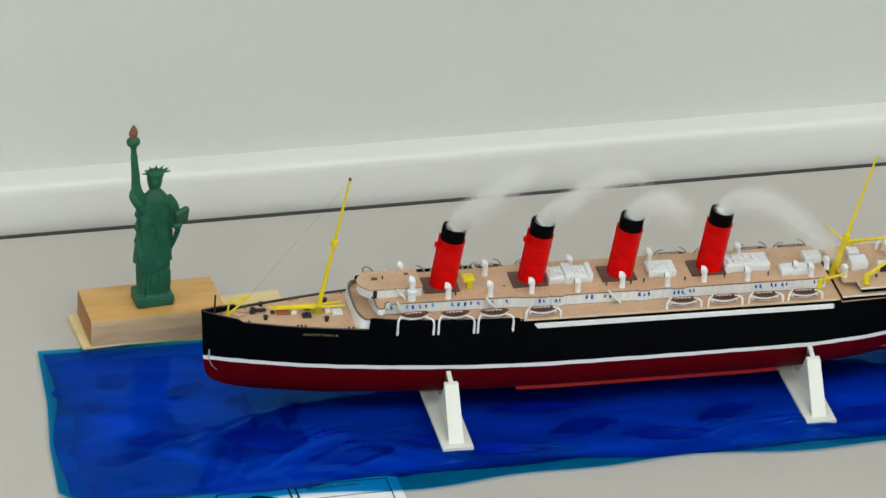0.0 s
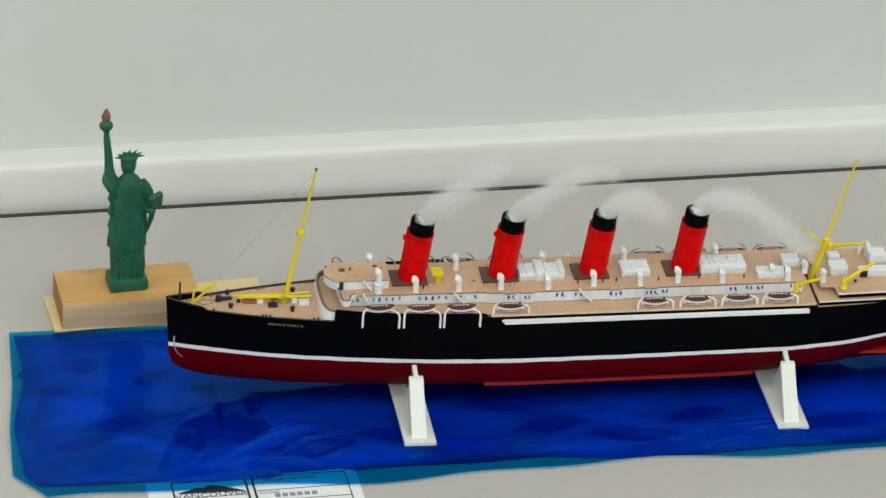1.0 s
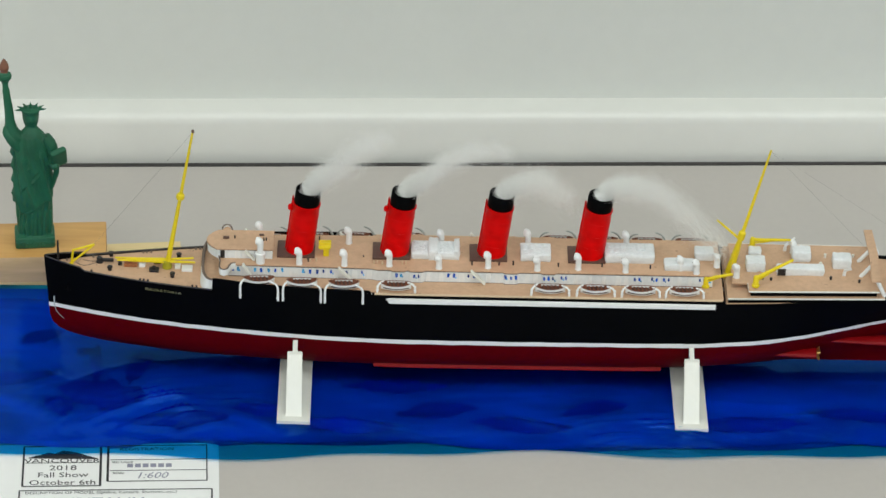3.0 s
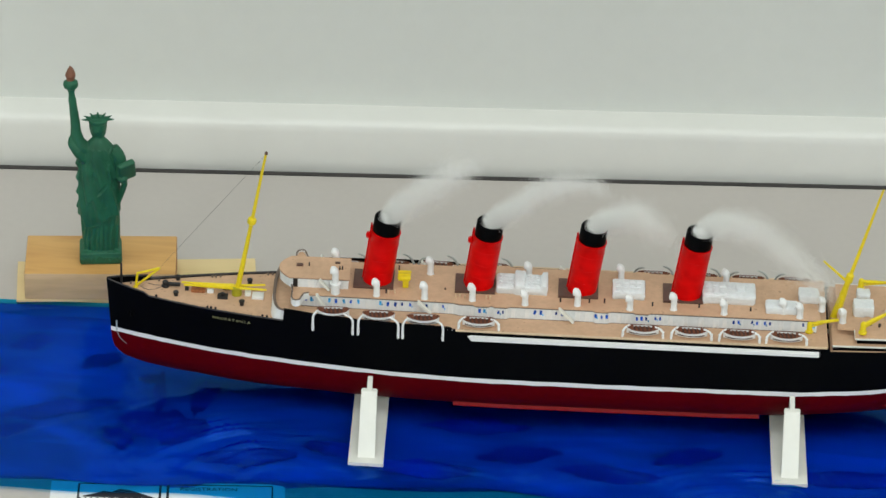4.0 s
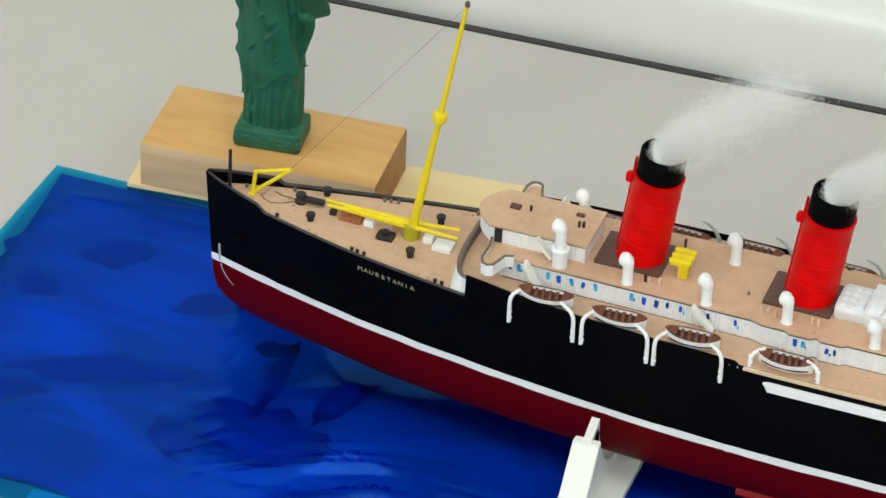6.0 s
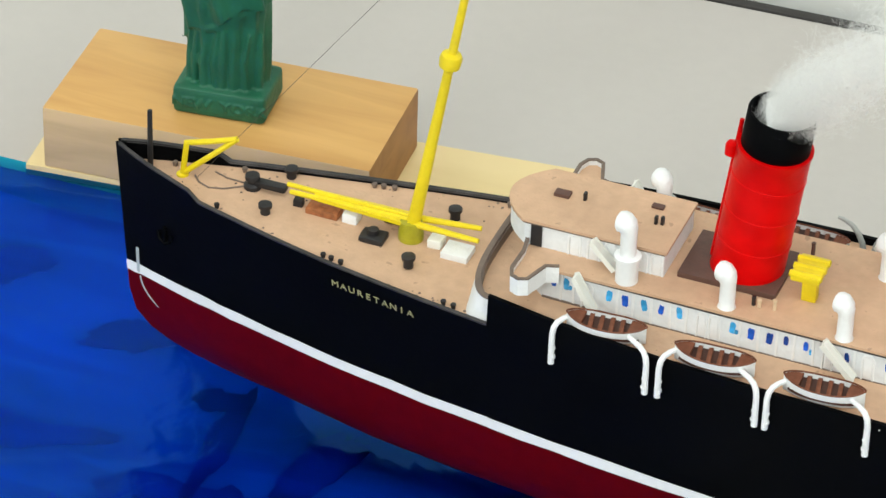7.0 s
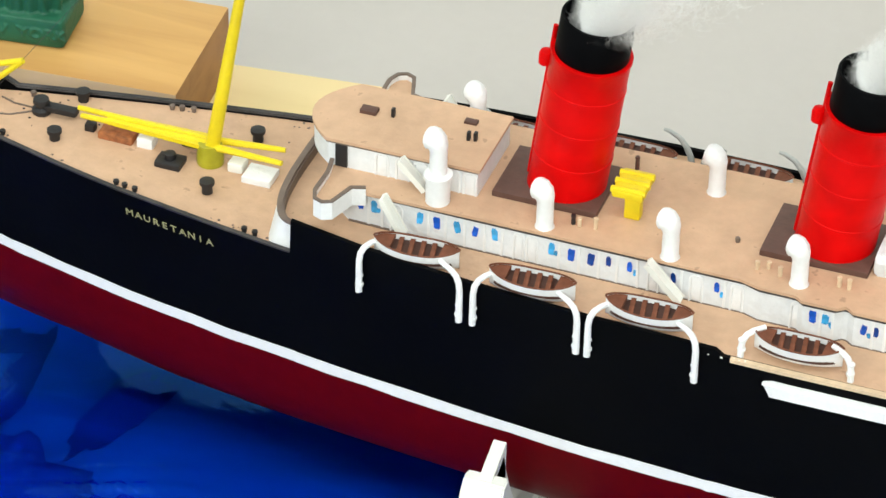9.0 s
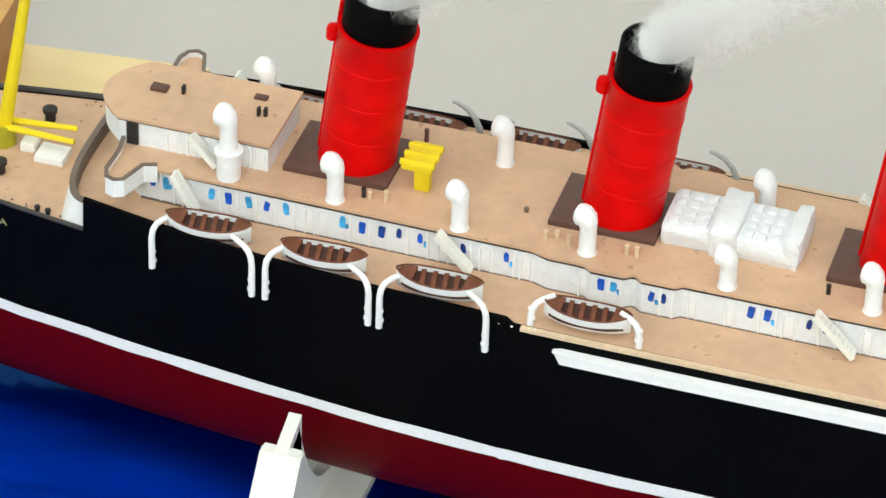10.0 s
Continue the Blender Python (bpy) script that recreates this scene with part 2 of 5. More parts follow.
        mu.operation, mu.inputs[1].default_value = "MULTIPLY", amount
        nt.links.new(th.outputs[0], mu.inputs[0])
        b = nt.nodes.new("ShaderNodeMix")
        b.data_type = "RGBA"
        b.inputs[7].default_value = (*tint, 1)
        nt.links.new(mu.outputs[0], b.inputs[0])
        nt.links.new(out, b.inputs[6])
        out = b.outputs[2]
    p = nt.nodes["Principled BSDF"]
    nt.links.new(out, p.inputs["Base Color"])
    # stacked sheets pass light sideways
    p.subsurface_method = "BURLEY"
    p.inputs["Subsurface Weight"].default_value, p.inputs["Subsurface Scale"].default_value = 0.95, 0.036
    p.inputs["Subsurface Radius"].default_value = (1, 1, 1)
    return m


M_FOLD = folded_film("blue_film_doubled", (0.0005, 0.175, 0.82), (0.0005, 0.12, 0.70), (0.0008, 0.225, 0.88), 0.31, 0.0)
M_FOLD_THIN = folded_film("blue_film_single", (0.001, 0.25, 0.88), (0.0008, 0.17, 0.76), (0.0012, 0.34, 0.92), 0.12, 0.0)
M_OVER = folded_film("blue_film_overlap", (0.0004, 0.10, 0.82), (0.0004, 0.08, 0.72), (0.0005, 0.12, 0.88), 0.77, 0.0)
# cotton wool: soft white fibres that let light through
M_COTTON = bpy.data.materials.new("cotton_wool")
M_COTTON.use_nodes = True
nt = M_COTTON.node_tree
cp = nt.nodes["Principled BSDF"]
cp.inputs["Base Color"].default_value = (0.95, 0.95, 0.94, 1)
cp.inputs["Roughness"].default_value = 1.0
cp.inputs["Specular IOR Level"].default_value = 0.05
tl = nt.nodes.new("ShaderNodeBsdfTranslucent")
tl.inputs[0].default_value = (0.96, 0.96, 0.95, 1)
cm = nt.nodes.new("ShaderNodeMixShader")
cm.inputs[0].default_value = 0.6
nt.links.new(cp.outputs[0], cm.inputs[1])
nt.links.new(tl.outputs[0], cm.inputs[2])
nt.links.new(cm.outputs[0], nt.nodes["Material Output"].inputs[0])

M_CORE = bpy.data.materials.new("cotton_core")
M_CORE.use_nodes = True
cp = M_CORE.node_tree.nodes["Principled BSDF"]
cp.inputs["Base Color"].default_value = (0.93, 0.93, 0.92, 1)
cp.inputs["Roughness"].default_value = 1.0
cp.inputs["Specular IOR Level"].default_value = 0.0
cp.inputs["Subsurface Weight"].default_value = 1.0
cp.inputs["Subsurface Radius"].default_value = (1, 1, 1)
cp.inputs["Subsurface Scale"].default_value = 0.004

# ---------------------------------------------------------------- mesh helpers (millimetres in, metres out)
MM = 0.001
WORLD_INV = {}


def mesh_of(name, bm, mats, smooth=True, sharp=35):
    bmesh.ops.recalc_face_normals(bm, faces=bm.faces)
    bmesh.ops.scale(bm, vec=(MM, MM, MM), verts=bm.verts)
    me = bpy.data.meshes.new(name)
    bm.to_mesh(me)
    bm.free()
    for m in (mats if isinstance(mats, (list, tuple)) else [mats]):
        me.materials.append(m)
    if smooth:
        me.polygons.foreach_set("use_smooth", [True] * len(me.polygons))
        me.set_sharp_from_angle(angle=radians(sharp))
    return me


def put(name, me, parent=None, m=None, label=""):
    """An object on a mesh. With a parent and no pose of its own, its mesh lies in world coordinates."""
    ob = new(name, me)
    if parent is not None:
        ob.parent = parent
        ob.matrix_parent_inverse = WORLD_INV.get(parent.name, Matrix.Identity(4))
    if m is not None:
        ob.matrix_basis = m
        WORLD_INV[ob.name] = Matrix.Identity(4)
    if label:
        tagged(ob, label)
    return ob


def part(name, bm, mats, parent=None, label="", smooth=True, sharp=35):
    return put(name, mesh_of(name, bm, mats, smooth, sharp), parent, None, label)


def base(name, x, y, z):
    """An Empty at a thing's base."""
    ob = new(name)
    ob.empty_display_size = 0.01
    ob.location = (x * MM, y * MM, z * MM)
    WORLD_INV[ob.name] = Matrix.Translation((-x * MM, -y * MM, -z * MM))
    return ob


def mm(x, y, z, rx=0, ry=0, rz=0):
    return pose(x * MM, y * MM, z * MM, rx, ry, rz)


def box(bm, x0, x1, y0, y1, z0, z1, bevel=0.0, m=None, mat=0):
    made = bmesh.ops.create_cube(bm, size=1)["verts"]
    for v in made:
        v.co = Vector(((x0 + x1) / 2 + v.co.x * (x1 - x0), (y0 + y1) / 2 + v.co.y * (y1 - y0), (z0 + z1) / 2 + v.co.z * (z1 - z0)))
    faces = {f for v in made for f in v.link_faces}
    for f in faces:
        f.material_index = mat
    if bevel:
        edges = {e for v in made for e in v.link_edges}
        res = bmesh.ops.bevel(bm, geom=list(edges), offset=bevel, segments=2, affect="EDGES", profile=0.6)
        made = list({v for f in res["faces"] for v in f.verts} | {v for v in made if v.is_valid})
    if m is not None:
        for v in made:
            v.co = m @ v.co
    return made


def prism(bm, outline, z0, z1, mat=0):
    """A slab from an outline of (x, y), from z0 to z1; both may be functions of x."""
    f0 = z0 if callable(z0) else (lambda x: z0)
    f1 = z1 if callable(z1) else (lambda x: z1)
    lo = [bm.verts.new((x, y, f0(x))) for x, y in outline]
    hi = [bm.verts.new((x, y, f1(x))) for x, y in outline]
    n = len(outline)
    fs = [bm.faces.new(hi), bm.faces.new(lo[::-1])]
    for i in range(n):
        fs.append(bm.faces.new((lo[i], lo[(i + 1) % n], hi[(i + 1) % n], hi[i])))
    for f in fs:
        f.material_index = mat
    return lo + hi


def tube(bm, pts, radii, seg=10, mat=0, flat=1.0):
    """A round bar along points, closed at both ends."""
    pts = [Vector(p) for p in pts]
    if not isinstance(radii, (list, tuple)):
        radii = [radii] * len(pts)
    rings, ref = [], None
    for i, p in enumerate(pts):
        d = (pts[min(i + 1, len(pts) - 1)] - pts[max(i - 1, 0)]).normalized()
        if ref is None:
            ref = Vector((0, 0, 1)) if abs(d.z) < 0.9 else Vector((1, 0, 0))
        u = (ref - d * ref.dot(d)).normalized()
        w = d.cross(u)
        ref = u
        rings.append([bm.verts.new(p + (u * math.cos(a) + w * math.sin(a) * flat) * radii[i])
                      for a in (2 * math.pi * k / seg for k in range(seg))])
    fs = []
    for a, b in zip(rings, rings[1:]):
        for k in range(seg):
            fs.append(bm.faces.new((a[k], a[(k + 1) % seg], b[(k + 1) % seg], b[k])))
    fs.append(bm.faces.new(rings[0][::-1]))
    fs.append(bm.faces.new(rings[-1]))
    for f in fs:
        f.material_index = mat
    return [v for r in rings for v in r]


def lathe(bm, profile, seg=24, m=None, mat=0, sx=1.0, sy=1.0):
    """A turned body from (radius, z) pairs."""
    rings = []
    for r, z in profile:
        rings.append([bm.verts.new((r * sx * math.cos(a), r * sy * math.sin(a), z)) for a in (2 * math.pi * k / seg for k in range(seg))])
    fs = []
    for a, b in zip(rings, rings[1:]):
        for k in range(seg):
            fs.append(bm.faces.new((a[k], a[(k + 1) % seg], b[(k + 1) % seg], b[k])))
    fs.append(bm.faces.new(rings[0][::-1]))
    fs.append(bm.faces.new(rings[-1]))
    for f in fs:
        f.material_index = mat
    if m is not None:
        for r in rings:
            for v in r:
                v.co = m @ v.co
    return [v for r in rings for v in r]


def loft(bm, rings, close=False, mat=0):
    """Skins rows of points; close joins each row's end to its start."""
    vs = [[bm.verts.new(p) for p in ring] for ring in rings]
    n = len(vs[0])
    for a, b in zip(vs, vs[1:]):
        for k in range(n if close else n - 1):
            bm.faces.new((a[k], a[(k + 1) % n], b[(k + 1) % n], b[k])).material_index = mat
    return vs


def table_of(*pairs):
    xs, ys = [p[0] for p in pairs], [p[1] for p in pairs]
    return lambda x: float(np.interp(x, xs, ys))


def letters(text, size, m, depth=0.05, wide=1.0, slant=0.0):
    """Verts and faces of a line of writing, in millimetres, placed by m."""
    cu = bpy.data.curves.new("writing", "FONT")
    cu.body, cu.size, cu.extrude, cu.align_x, cu.align_y = text, size, depth, "CENTER", "CENTER"
    cu.resolution_u, cu.shear = 2, slant
    ob = bpy.data.objects.new("writing", cu)
    me = bpy.data.meshes.new_from_object(ob)
    verts = [m @ Vector((v.co.x * wide, v.co.y, v.co.z)) for v in me.vertices]
    faces = [tuple(p.vertices) for p in me.polygons]
    bpy.data.objects.remove(ob)
    bpy.data.curves.remove(cu)
    bpy.data.meshes.remove(me)
    return verts, faces


def write(bm, text, size, m, depth=0.05, mat=0, wide=1.0, slant=0.0):
    verts, faces = letters(text, size, m, depth, wide, slant)
    vs = [bm.verts.new(v) for v in verts]
    for f in faces:
        if len(set(f)) == len(f):
            try:
                bm.faces.new([vs[i] for i in f]).material_index = mat
            except ValueError:
                pass

# ---------------------------------------------------------------- room
WALL_TURN = math.degrees(math.atan(0.043))
EDGE_Y = 159.6                                   # back edge of the table where x is 0


def slab(name, x0, x1, y0, y1, z0, z1, mat, label, m=None, category="wall"):
    bm = bmesh.new()
    box(bm, x0, x1, y0, y1, z0, z1, 0, m)
    return tagged(part(name, bm, mat, smooth=False), label, category, kind="structure")


TOP = 1750
slab("floor", -3200, 3600, -6400, 700, -780, -740, M_FLOOR, "dark grey carpet floor under the table", category="floor")
slab("ceiling", -3200, 3600, -6400, 700, TOP, TOP + 60, M_CEIL, "white tiled ceiling above the room", category="ceiling")
slab("wall_back", -3100, 3500, 19.5, 120, -740, TOP, M_WALL, "pale grey-green painted wall behind the table",
     Matrix.Translation((0, EDGE_Y, 0)) @ pose(0, 0, 0, 0, 0, WALL_TURN))
slab("wall_left", -3200, -3100, -6400, 150, -740, TOP, M_WALL, "pale painted side wall")
slab("wall_right", 3500, 3600, -6400, 500, -740, TOP, M_WALL, "pale painted side wall")
slab("wall_front", -3200, 3600, -6500, -6400, -740, TOP, M_WALL, "pale painted far wall")

# chair rail: rounded face, sloping top that meets the wall
bm = bmesh.new()
prof = [(19.6, -62), (6.5, -62), (5.0, -60), (4.6, -40), (4.4, -4), (4.3, 12), (4.5, 18.5), (5.0, 21.8), (6.2, 23.4), (8.2, 24.0), (13, 24.2), (19.6, 24.4)]
RM = Matrix.Translation((0, EDGE_Y, 0)) @ pose(0, 0, 0, 0, 0, WALL_TURN)
loft(bm, [[RM @ Vector((x, y, z)) for y, z in prof] for x in np.linspace(-2000, 2400, 60)])
tagged(part("trim", bm, M_RAIL, sharp=50), "white glossy chair rail moulding along the wall", "trim", kind="structure")

# panel bodies for the assumed lamps, out of view
for px_, py_ in PANELS:
    cl = base("assumed_ceiling_light", px_ * 1000, py_ * 1000, TOP)
    tagged(cl, "assumed white recessed ceiling light panel, out of view", "ceiling light", "ceiling lights")
    bm = bmesh.new()
    for x0, x1, y0, y1 in ((-600, 600, -300, -280), (-600, 600, 280, 300), (-600, -580, -280, 280), (580, 600, -280, 280)):
        box(bm, px_ * 1000 + x0, px_ * 1000 + x1, py_ * 1000 + y0, py_ * 1000 + y1, TOP - 25, TOP - 0.5)
    part("frame", bm, M_RAIL, cl, smooth=False)
    bm = bmesh.new()
    box(bm, px_ * 1000 - 579, px_ * 1000 + 579, py_ * 1000 - 279, py_ * 1000 + 279, TOP - 12, TOP - 4)
    part("diffuser", bm, M_CEIL, cl, smooth=False)

# ---------------------------------------------------------------- table
tb = base("display_table", 200, -280, -740)
tagged(tb, "long folding table with beige-grey laminate top and dark strip for the gap behind", "table")
bm = bmesh.new()
TM = Matrix.Translation((0, EDGE_Y, 0)) @ pose(0, 0, 0, 0, 0, WALL_TURN)
box(bm, -760, 1060, -790, -1.2, -30, 0, 0.8, TM)
part("tabletop", bm, M_TABLE, tb)
# dark strip put in for the shaded gap between table and wall
bm = bmesh.new()
box(bm, -760, 1060, -1.2, 1.2, -30, 0.35, 0.3, TM)
part("gap_strip", bm, M_EDGE, tb)
for lx in (-680, 980):
    for ly in (-720, -80):
        bm = bmesh.new()
        tube(bm, [TM @ Vector((lx, ly, -30)), TM @ Vector((lx, ly, -738))], 14, 12)
        part("leg", bm, M_EDGE, tb)

# ---------------------------------------------------------------- blue film on the table
LINES = [((-48, -52), (6, -22), 0.9), ((-66, 39), (-6, 51), 1.5), ((10, -60), (38, -44), 0.8), ((126, -47), (168, -56), 0.8), ((190, -40), (232, -56), 0.9),
         ((300, -44), (352, -30), 0.9), ((-62, -10), (-20, 6), 0.6), ((40, -30), (92, -38), 0.6), ((196, -30), (250, -26), 0.6), ((-10, -70), (24, -66), 0.8)]


def fold_line(x, y):
    """Long sharp creases that rise and die away."""
    h = 0.0
    for (ax, ay), (bx, by), top in LINES:
        dx, dy = bx - ax, by - ay
        f = ((x - ax) * dx + (y - ay) * dy) / (dx * dx + dy * dy)
        if 0 < f < 1:
            off = abs((x - ax) * dy - (y - ay) * dx) / math.hypot(dx, dy) + 0.8 * noise.noise(Vector((f * 6, ax, ay)))
            h = max(h, top * max(0.0, 1 - abs(off) / 2.4) * math.sin(math.pi * f))
    return h


def crease(x, y, seed):
    """Soft folds with a few sharp ridges, in mm."""
    v = Vector((x * 0.018 + seed, y * 0.03, seed * 1.7))
    r = 1 - abs(noise.noise(v)) * 2.2
    s = 1 - abs(noise.noise(Vector((x * 0.045 - seed, y * 0.06 + x * 0.02, seed)))) * 2
    crush = math.exp(-((x - 52) / 40) ** 2 - ((y + 42) / 19) ** 2) + 0.7 * math.exp(-((x - 262) / 36) ** 2 - ((y + 52) / 16) ** 2)
    # gathered into arching pleats round a point towards the front edge
    u_, v_ = (x - (84 if x < 170 else 262)) / 1.5, y + (74 if x < 170 else 88)
    rr, th_ = math.hypot(u_, v_), math.atan2(u_, v_)
    rr += 3 * noise.noise(Vector((u_ * 0.05, v_ * 0.05, 4.0)))
    t = max(0, 1 - abs(noise.noise(Vector((rr * 0.2 + seed, th_ * 0.9, seed)))) * 2.8) ** 1.5 * max(0, 0.55 + noise.noise(Vector((th_ * 3, rr * 0.06, 1.0))))
    return 0.55 + 0.42 * max(r, 0) ** 3 + 0.16 * max(s, 0) ** 4 + 0.3 * noise.noise(v * 0.6) + crush * (3.8 * t + 0.1) + fold_line(x, y)


def sheet(name, back, front, left, right, seed, lift, parent, mat, n=(460, 130), deep=1.0):
    bm = bmesh.new()
    rows = []
    for j in range(n[1] + 1):
        g = j / n[1]
        row = []
        for i in range(n[0] + 1):
            f = i / n[0]
            y = back(f) + (front(f) - back(f)) * g
            x0 = left(y)
            x = x0 + (right - x0) * f
            edge = min(g, 1 - g, f * 3) * 9
            z = lift + deep * crease(x, y, seed) * min(1.0, 0.25 + edge)
            row.append((x, y, z))
        rows.append(row)
    loft(bm, rows)
    return part(name, bm, mat, parent, sharp=180)


film = base("blue_film", 180, -10, 0)
tagged(film, "crumpled glossy blue cellophane film as water on table", "film")
left_edge = table_of((-95, -60), (-76, -58), (-60, -71), (-25, -70), (10, -66.5), (55, -65.0))
wav = lambda f, s: 2.2 * math.sin(f * 17 + s) + 1.4 * math.sin(f * 41 + 2 * s)
sheet("upper_layer", lambda f: 53.2 + 0.8 * math.sin(9 * f), lambda f: -79 + 20 * f + wav(f, 0.4), left_edge, 520, 3.1, 1.05, film, M_FOIL)
zig = lambda q: abs((q % 1.0) - 0.5) * 2 - 0.5      # straight-sided folds
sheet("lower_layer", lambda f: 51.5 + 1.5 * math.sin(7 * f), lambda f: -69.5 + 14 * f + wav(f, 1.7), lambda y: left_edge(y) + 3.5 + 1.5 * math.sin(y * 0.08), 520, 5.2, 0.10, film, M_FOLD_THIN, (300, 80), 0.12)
sheet("folded_layer", lambda f: 44 + 3 * zig(2.3 * f + 0.2) + 1.5 * zig(13.7 * f), lambda f: -68 + 12 * f + wav(f, 2.7), lambda y: -59 + 7 * zig(y * 0.021 + 0.1) + 3 * zig(y * 0.083), 520, 5.2, 0.45, film, M_FOLD, (300, 80), 0.12)


def overlap(cx, cy, a, b, turn, seed):
    """A loose piece of doubled film with a ragged outline, pressed between the layers."""
    rng = random.Random(seed)
    out, n = [], 34
    for k in range(n):
        t = 2 * math.pi * k / n
        r = 1 + 0.42 * noise.noise(Vector((math.cos(t) * 1.6, math.sin(t) * 1.6, seed))) + 0.22 * noise.noise(Vector((math.cos(t) * 4, math.sin(t) * 4, seed + 9))) + rng.uniform(-0.05, 0.05)
        u, v = a * r * math.copysign(abs(math.cos(t)) ** 1.5, math.cos(t)), b * r * math.copysign(abs(math.sin(t)) ** 1.2, math.sin(t))
        c, d = math.cos(radians(turn)), math.sin(radians(turn))
        out.append((cx + c * u - d * v, cy + d * u + c * v))
    bm = bmesh.new()
    prism(bm, out, 0.62 + 0.018 * seed, 0.70 + 0.018 * seed)
    part("overlap", bm, M_OVER, film, smooth=False)


for seed, (cx, cy, a, b, turn) in enumerate(((26, -29, 20, 10, -8), (-20, -22, 22, 6, 18), (-4, 13, 11, 4.5, 25), (22, -8, 3.0, 15, 4), (40, -8, 4.5, 14, -14), (17, 2, 6, 3, 10), (8, -40, 5, 9, 35),
                                             (-34, 24, 10, 5, 30), (-40, -38, 12, 5, 12), (60, -48, 20, 6, 8), (96, -40, 14, 5, -12), (130, -50, 22, 6, -4), (168, -38, 16, 5, 10), (205, -48, 20, 6, -6),
                                             (236, -34, 14, 5, 18), (300, -44, 26, 6, 4), (150, -20, 22, 5, 3), (350, -36, 22, 5, -5), (-48, 4, 7, 4, -20), (196, 30, 60, 5, 2))):
    overlap(cx, cy, a, b, turn, seed + 3)

# ---------------------------------------------------------------- ship: lines (mm; x aft of the stem)
half_deck = table_of((0, 0.5), (4, 2.5), (8, 4.0), (18, 7.3), (32, 11.0), (42, 13.2), (52, 15.1), (62, 16.8), (72, 18.3), (85, 20.4), (100, 21.9),
                     (120, 23.1), (150, 23.6), (285, 23.6), (310, 22.6), (335, 20.2), (360, 16.5), (380, 11.5), (392, 6.5), (398, 0.6))
half_wl = table_of((0, 0.4), (8, 2.5), (20, 5.6), (40, 10.2), (60, 13.8), (80, 16.8), (100, 19.4), (120, 21.5), (140, 22.7), (160, 23.4), (280, 23.2), (310, 20.5),
                   (335, 15.0), (360, 8.5), (380, 3.5), (398, 0.4))
bilge = table_of((0, 1.8), (8, 2.0), (20, 2.8), (40, 3.5), (90, 3.7), (130, 3.7), (250, 3.4), (300, 2.4), (350, 1.3), (398, 1.1))
top_z = table_of((0, 51.2), (15.5, 49.2), (17.5, 47.7), (40, 46.9), (72.2, 46.5), (72.6, 52.6), (100, 51.6), (138.7, 50.9), (139.9, 50.0), (286, 49.6), (288.5, 49.5), (289.5, 47.4),
                 (330, 47.6), (370, 49.5), (398, 52))
deck_z = table_of((0, 47.7), (17, 46.9), (40, 46.2), (72.4, 45.9))
prom_z = table_of((60, 49.5), (100, 49.9), (140, 49.9), (288, 49.8))
WL0, WL1, KEEL = 26.1, 27.8, 5.6
stem = lambda z: 0.06 * max(0, 51 - z) + (0 if z > 25 else 42 * ((25 - z) / 19.4) ** 3.8)
sternx = lambda z: 398 - (0 if z > 40 else (40 - z) * 1.0)
lift_wl = table_of((0, 0), (25, -0.8), (60, -1.3), (200, -1.2), (280, -0.6), (330, 0.5), (370, 4), (398, 8))


def skin(s, z):
    """Half breadth at station s (0 to 398) and height z."""
    if z >= WL1:
        k = min(1, (z - WL1) / 22)
        return half_wl(s) + (half_deck(s) - half_wl(s)) * k ** 1.4
    d = min(1, (WL1 - z) / (WL1 - KEEL))
    p = bilge(s)
    return max(0.25, half_wl(s) * (1 - d ** p) ** (1 / p ** 0.5) if d < 1 else 0.25)


def at_hull(s, z, side, out=0.0):
    x = s + stem(z) * max(0, 1 - s / 110) ** 2 + (sternx(z) - 398) * max(0, (s - 250) / 148) ** 1.5
    return Vector((x, side * (skin(s, z) + out), z))


STATIONS = sorted(set([0, 0.6, 1.5, 3, 5, 8, 12, 15.5, 17.5, 20, 22, 72.2, 72.6, 138.7, 139.9, 286, 288.5, 289.5, 396, 397.5, 398] + list(range(24, 396, 6))))

ship = base("model_ocean_liner", 195, 0, KEEL)
tagged(ship, "painted plastic model ocean liner with four red funnels, on white cradles", "model ship")

bm = bmesh.new()
for side in (-1, 1):
    rows = []
    for s in STATIONS:
        zt, w0 = top_z(s), WL1 + lift_wl(s)
        zs = [w0 + (zt - w0) * f for f in (0, 0.12, 0.3, 0.5, 0.7, 0.85, 1)]
        row = [at_hull(s, z, side) for z in zs]
        inner = [at_hull(s, z, side) for z in (zt, zt - 2.6, zt - 5)]
        for v in inner:
            v.y = side * max(0.02, abs(v.y) - 0.75)
            if s < 1:
                v.x += 0.9
        rows.append(row + inner)
    loft(bm, rows)
bmesh.ops.remove_doubles(bm, verts=bm.verts, dist=0.03)
hull = part("hull", bm, M_BLACK, ship, "satin black hull sides", sharp=50)
bm = bmesh.new()
for side in (-1, 1):
    loft(bm, [[at_hull(s, KEEL + (WL0 + lift_wl(s) - KEEL) * f, side) for f in (0, 0.012, 0.03, 0.06, 0.1, 0.15, 0.21, 0.28, 0.36, 0.46, 0.6, 0.8, 1)] for s in STATIONS])
bmesh.ops.remove_doubles(bm, verts=bm.verts, dist=0.05)
part("hull_bottom", bm, M_RED, ship, "dark red painted underwater hull", sharp=60)
bm = bmesh.new()
rnd = random.Random(4)
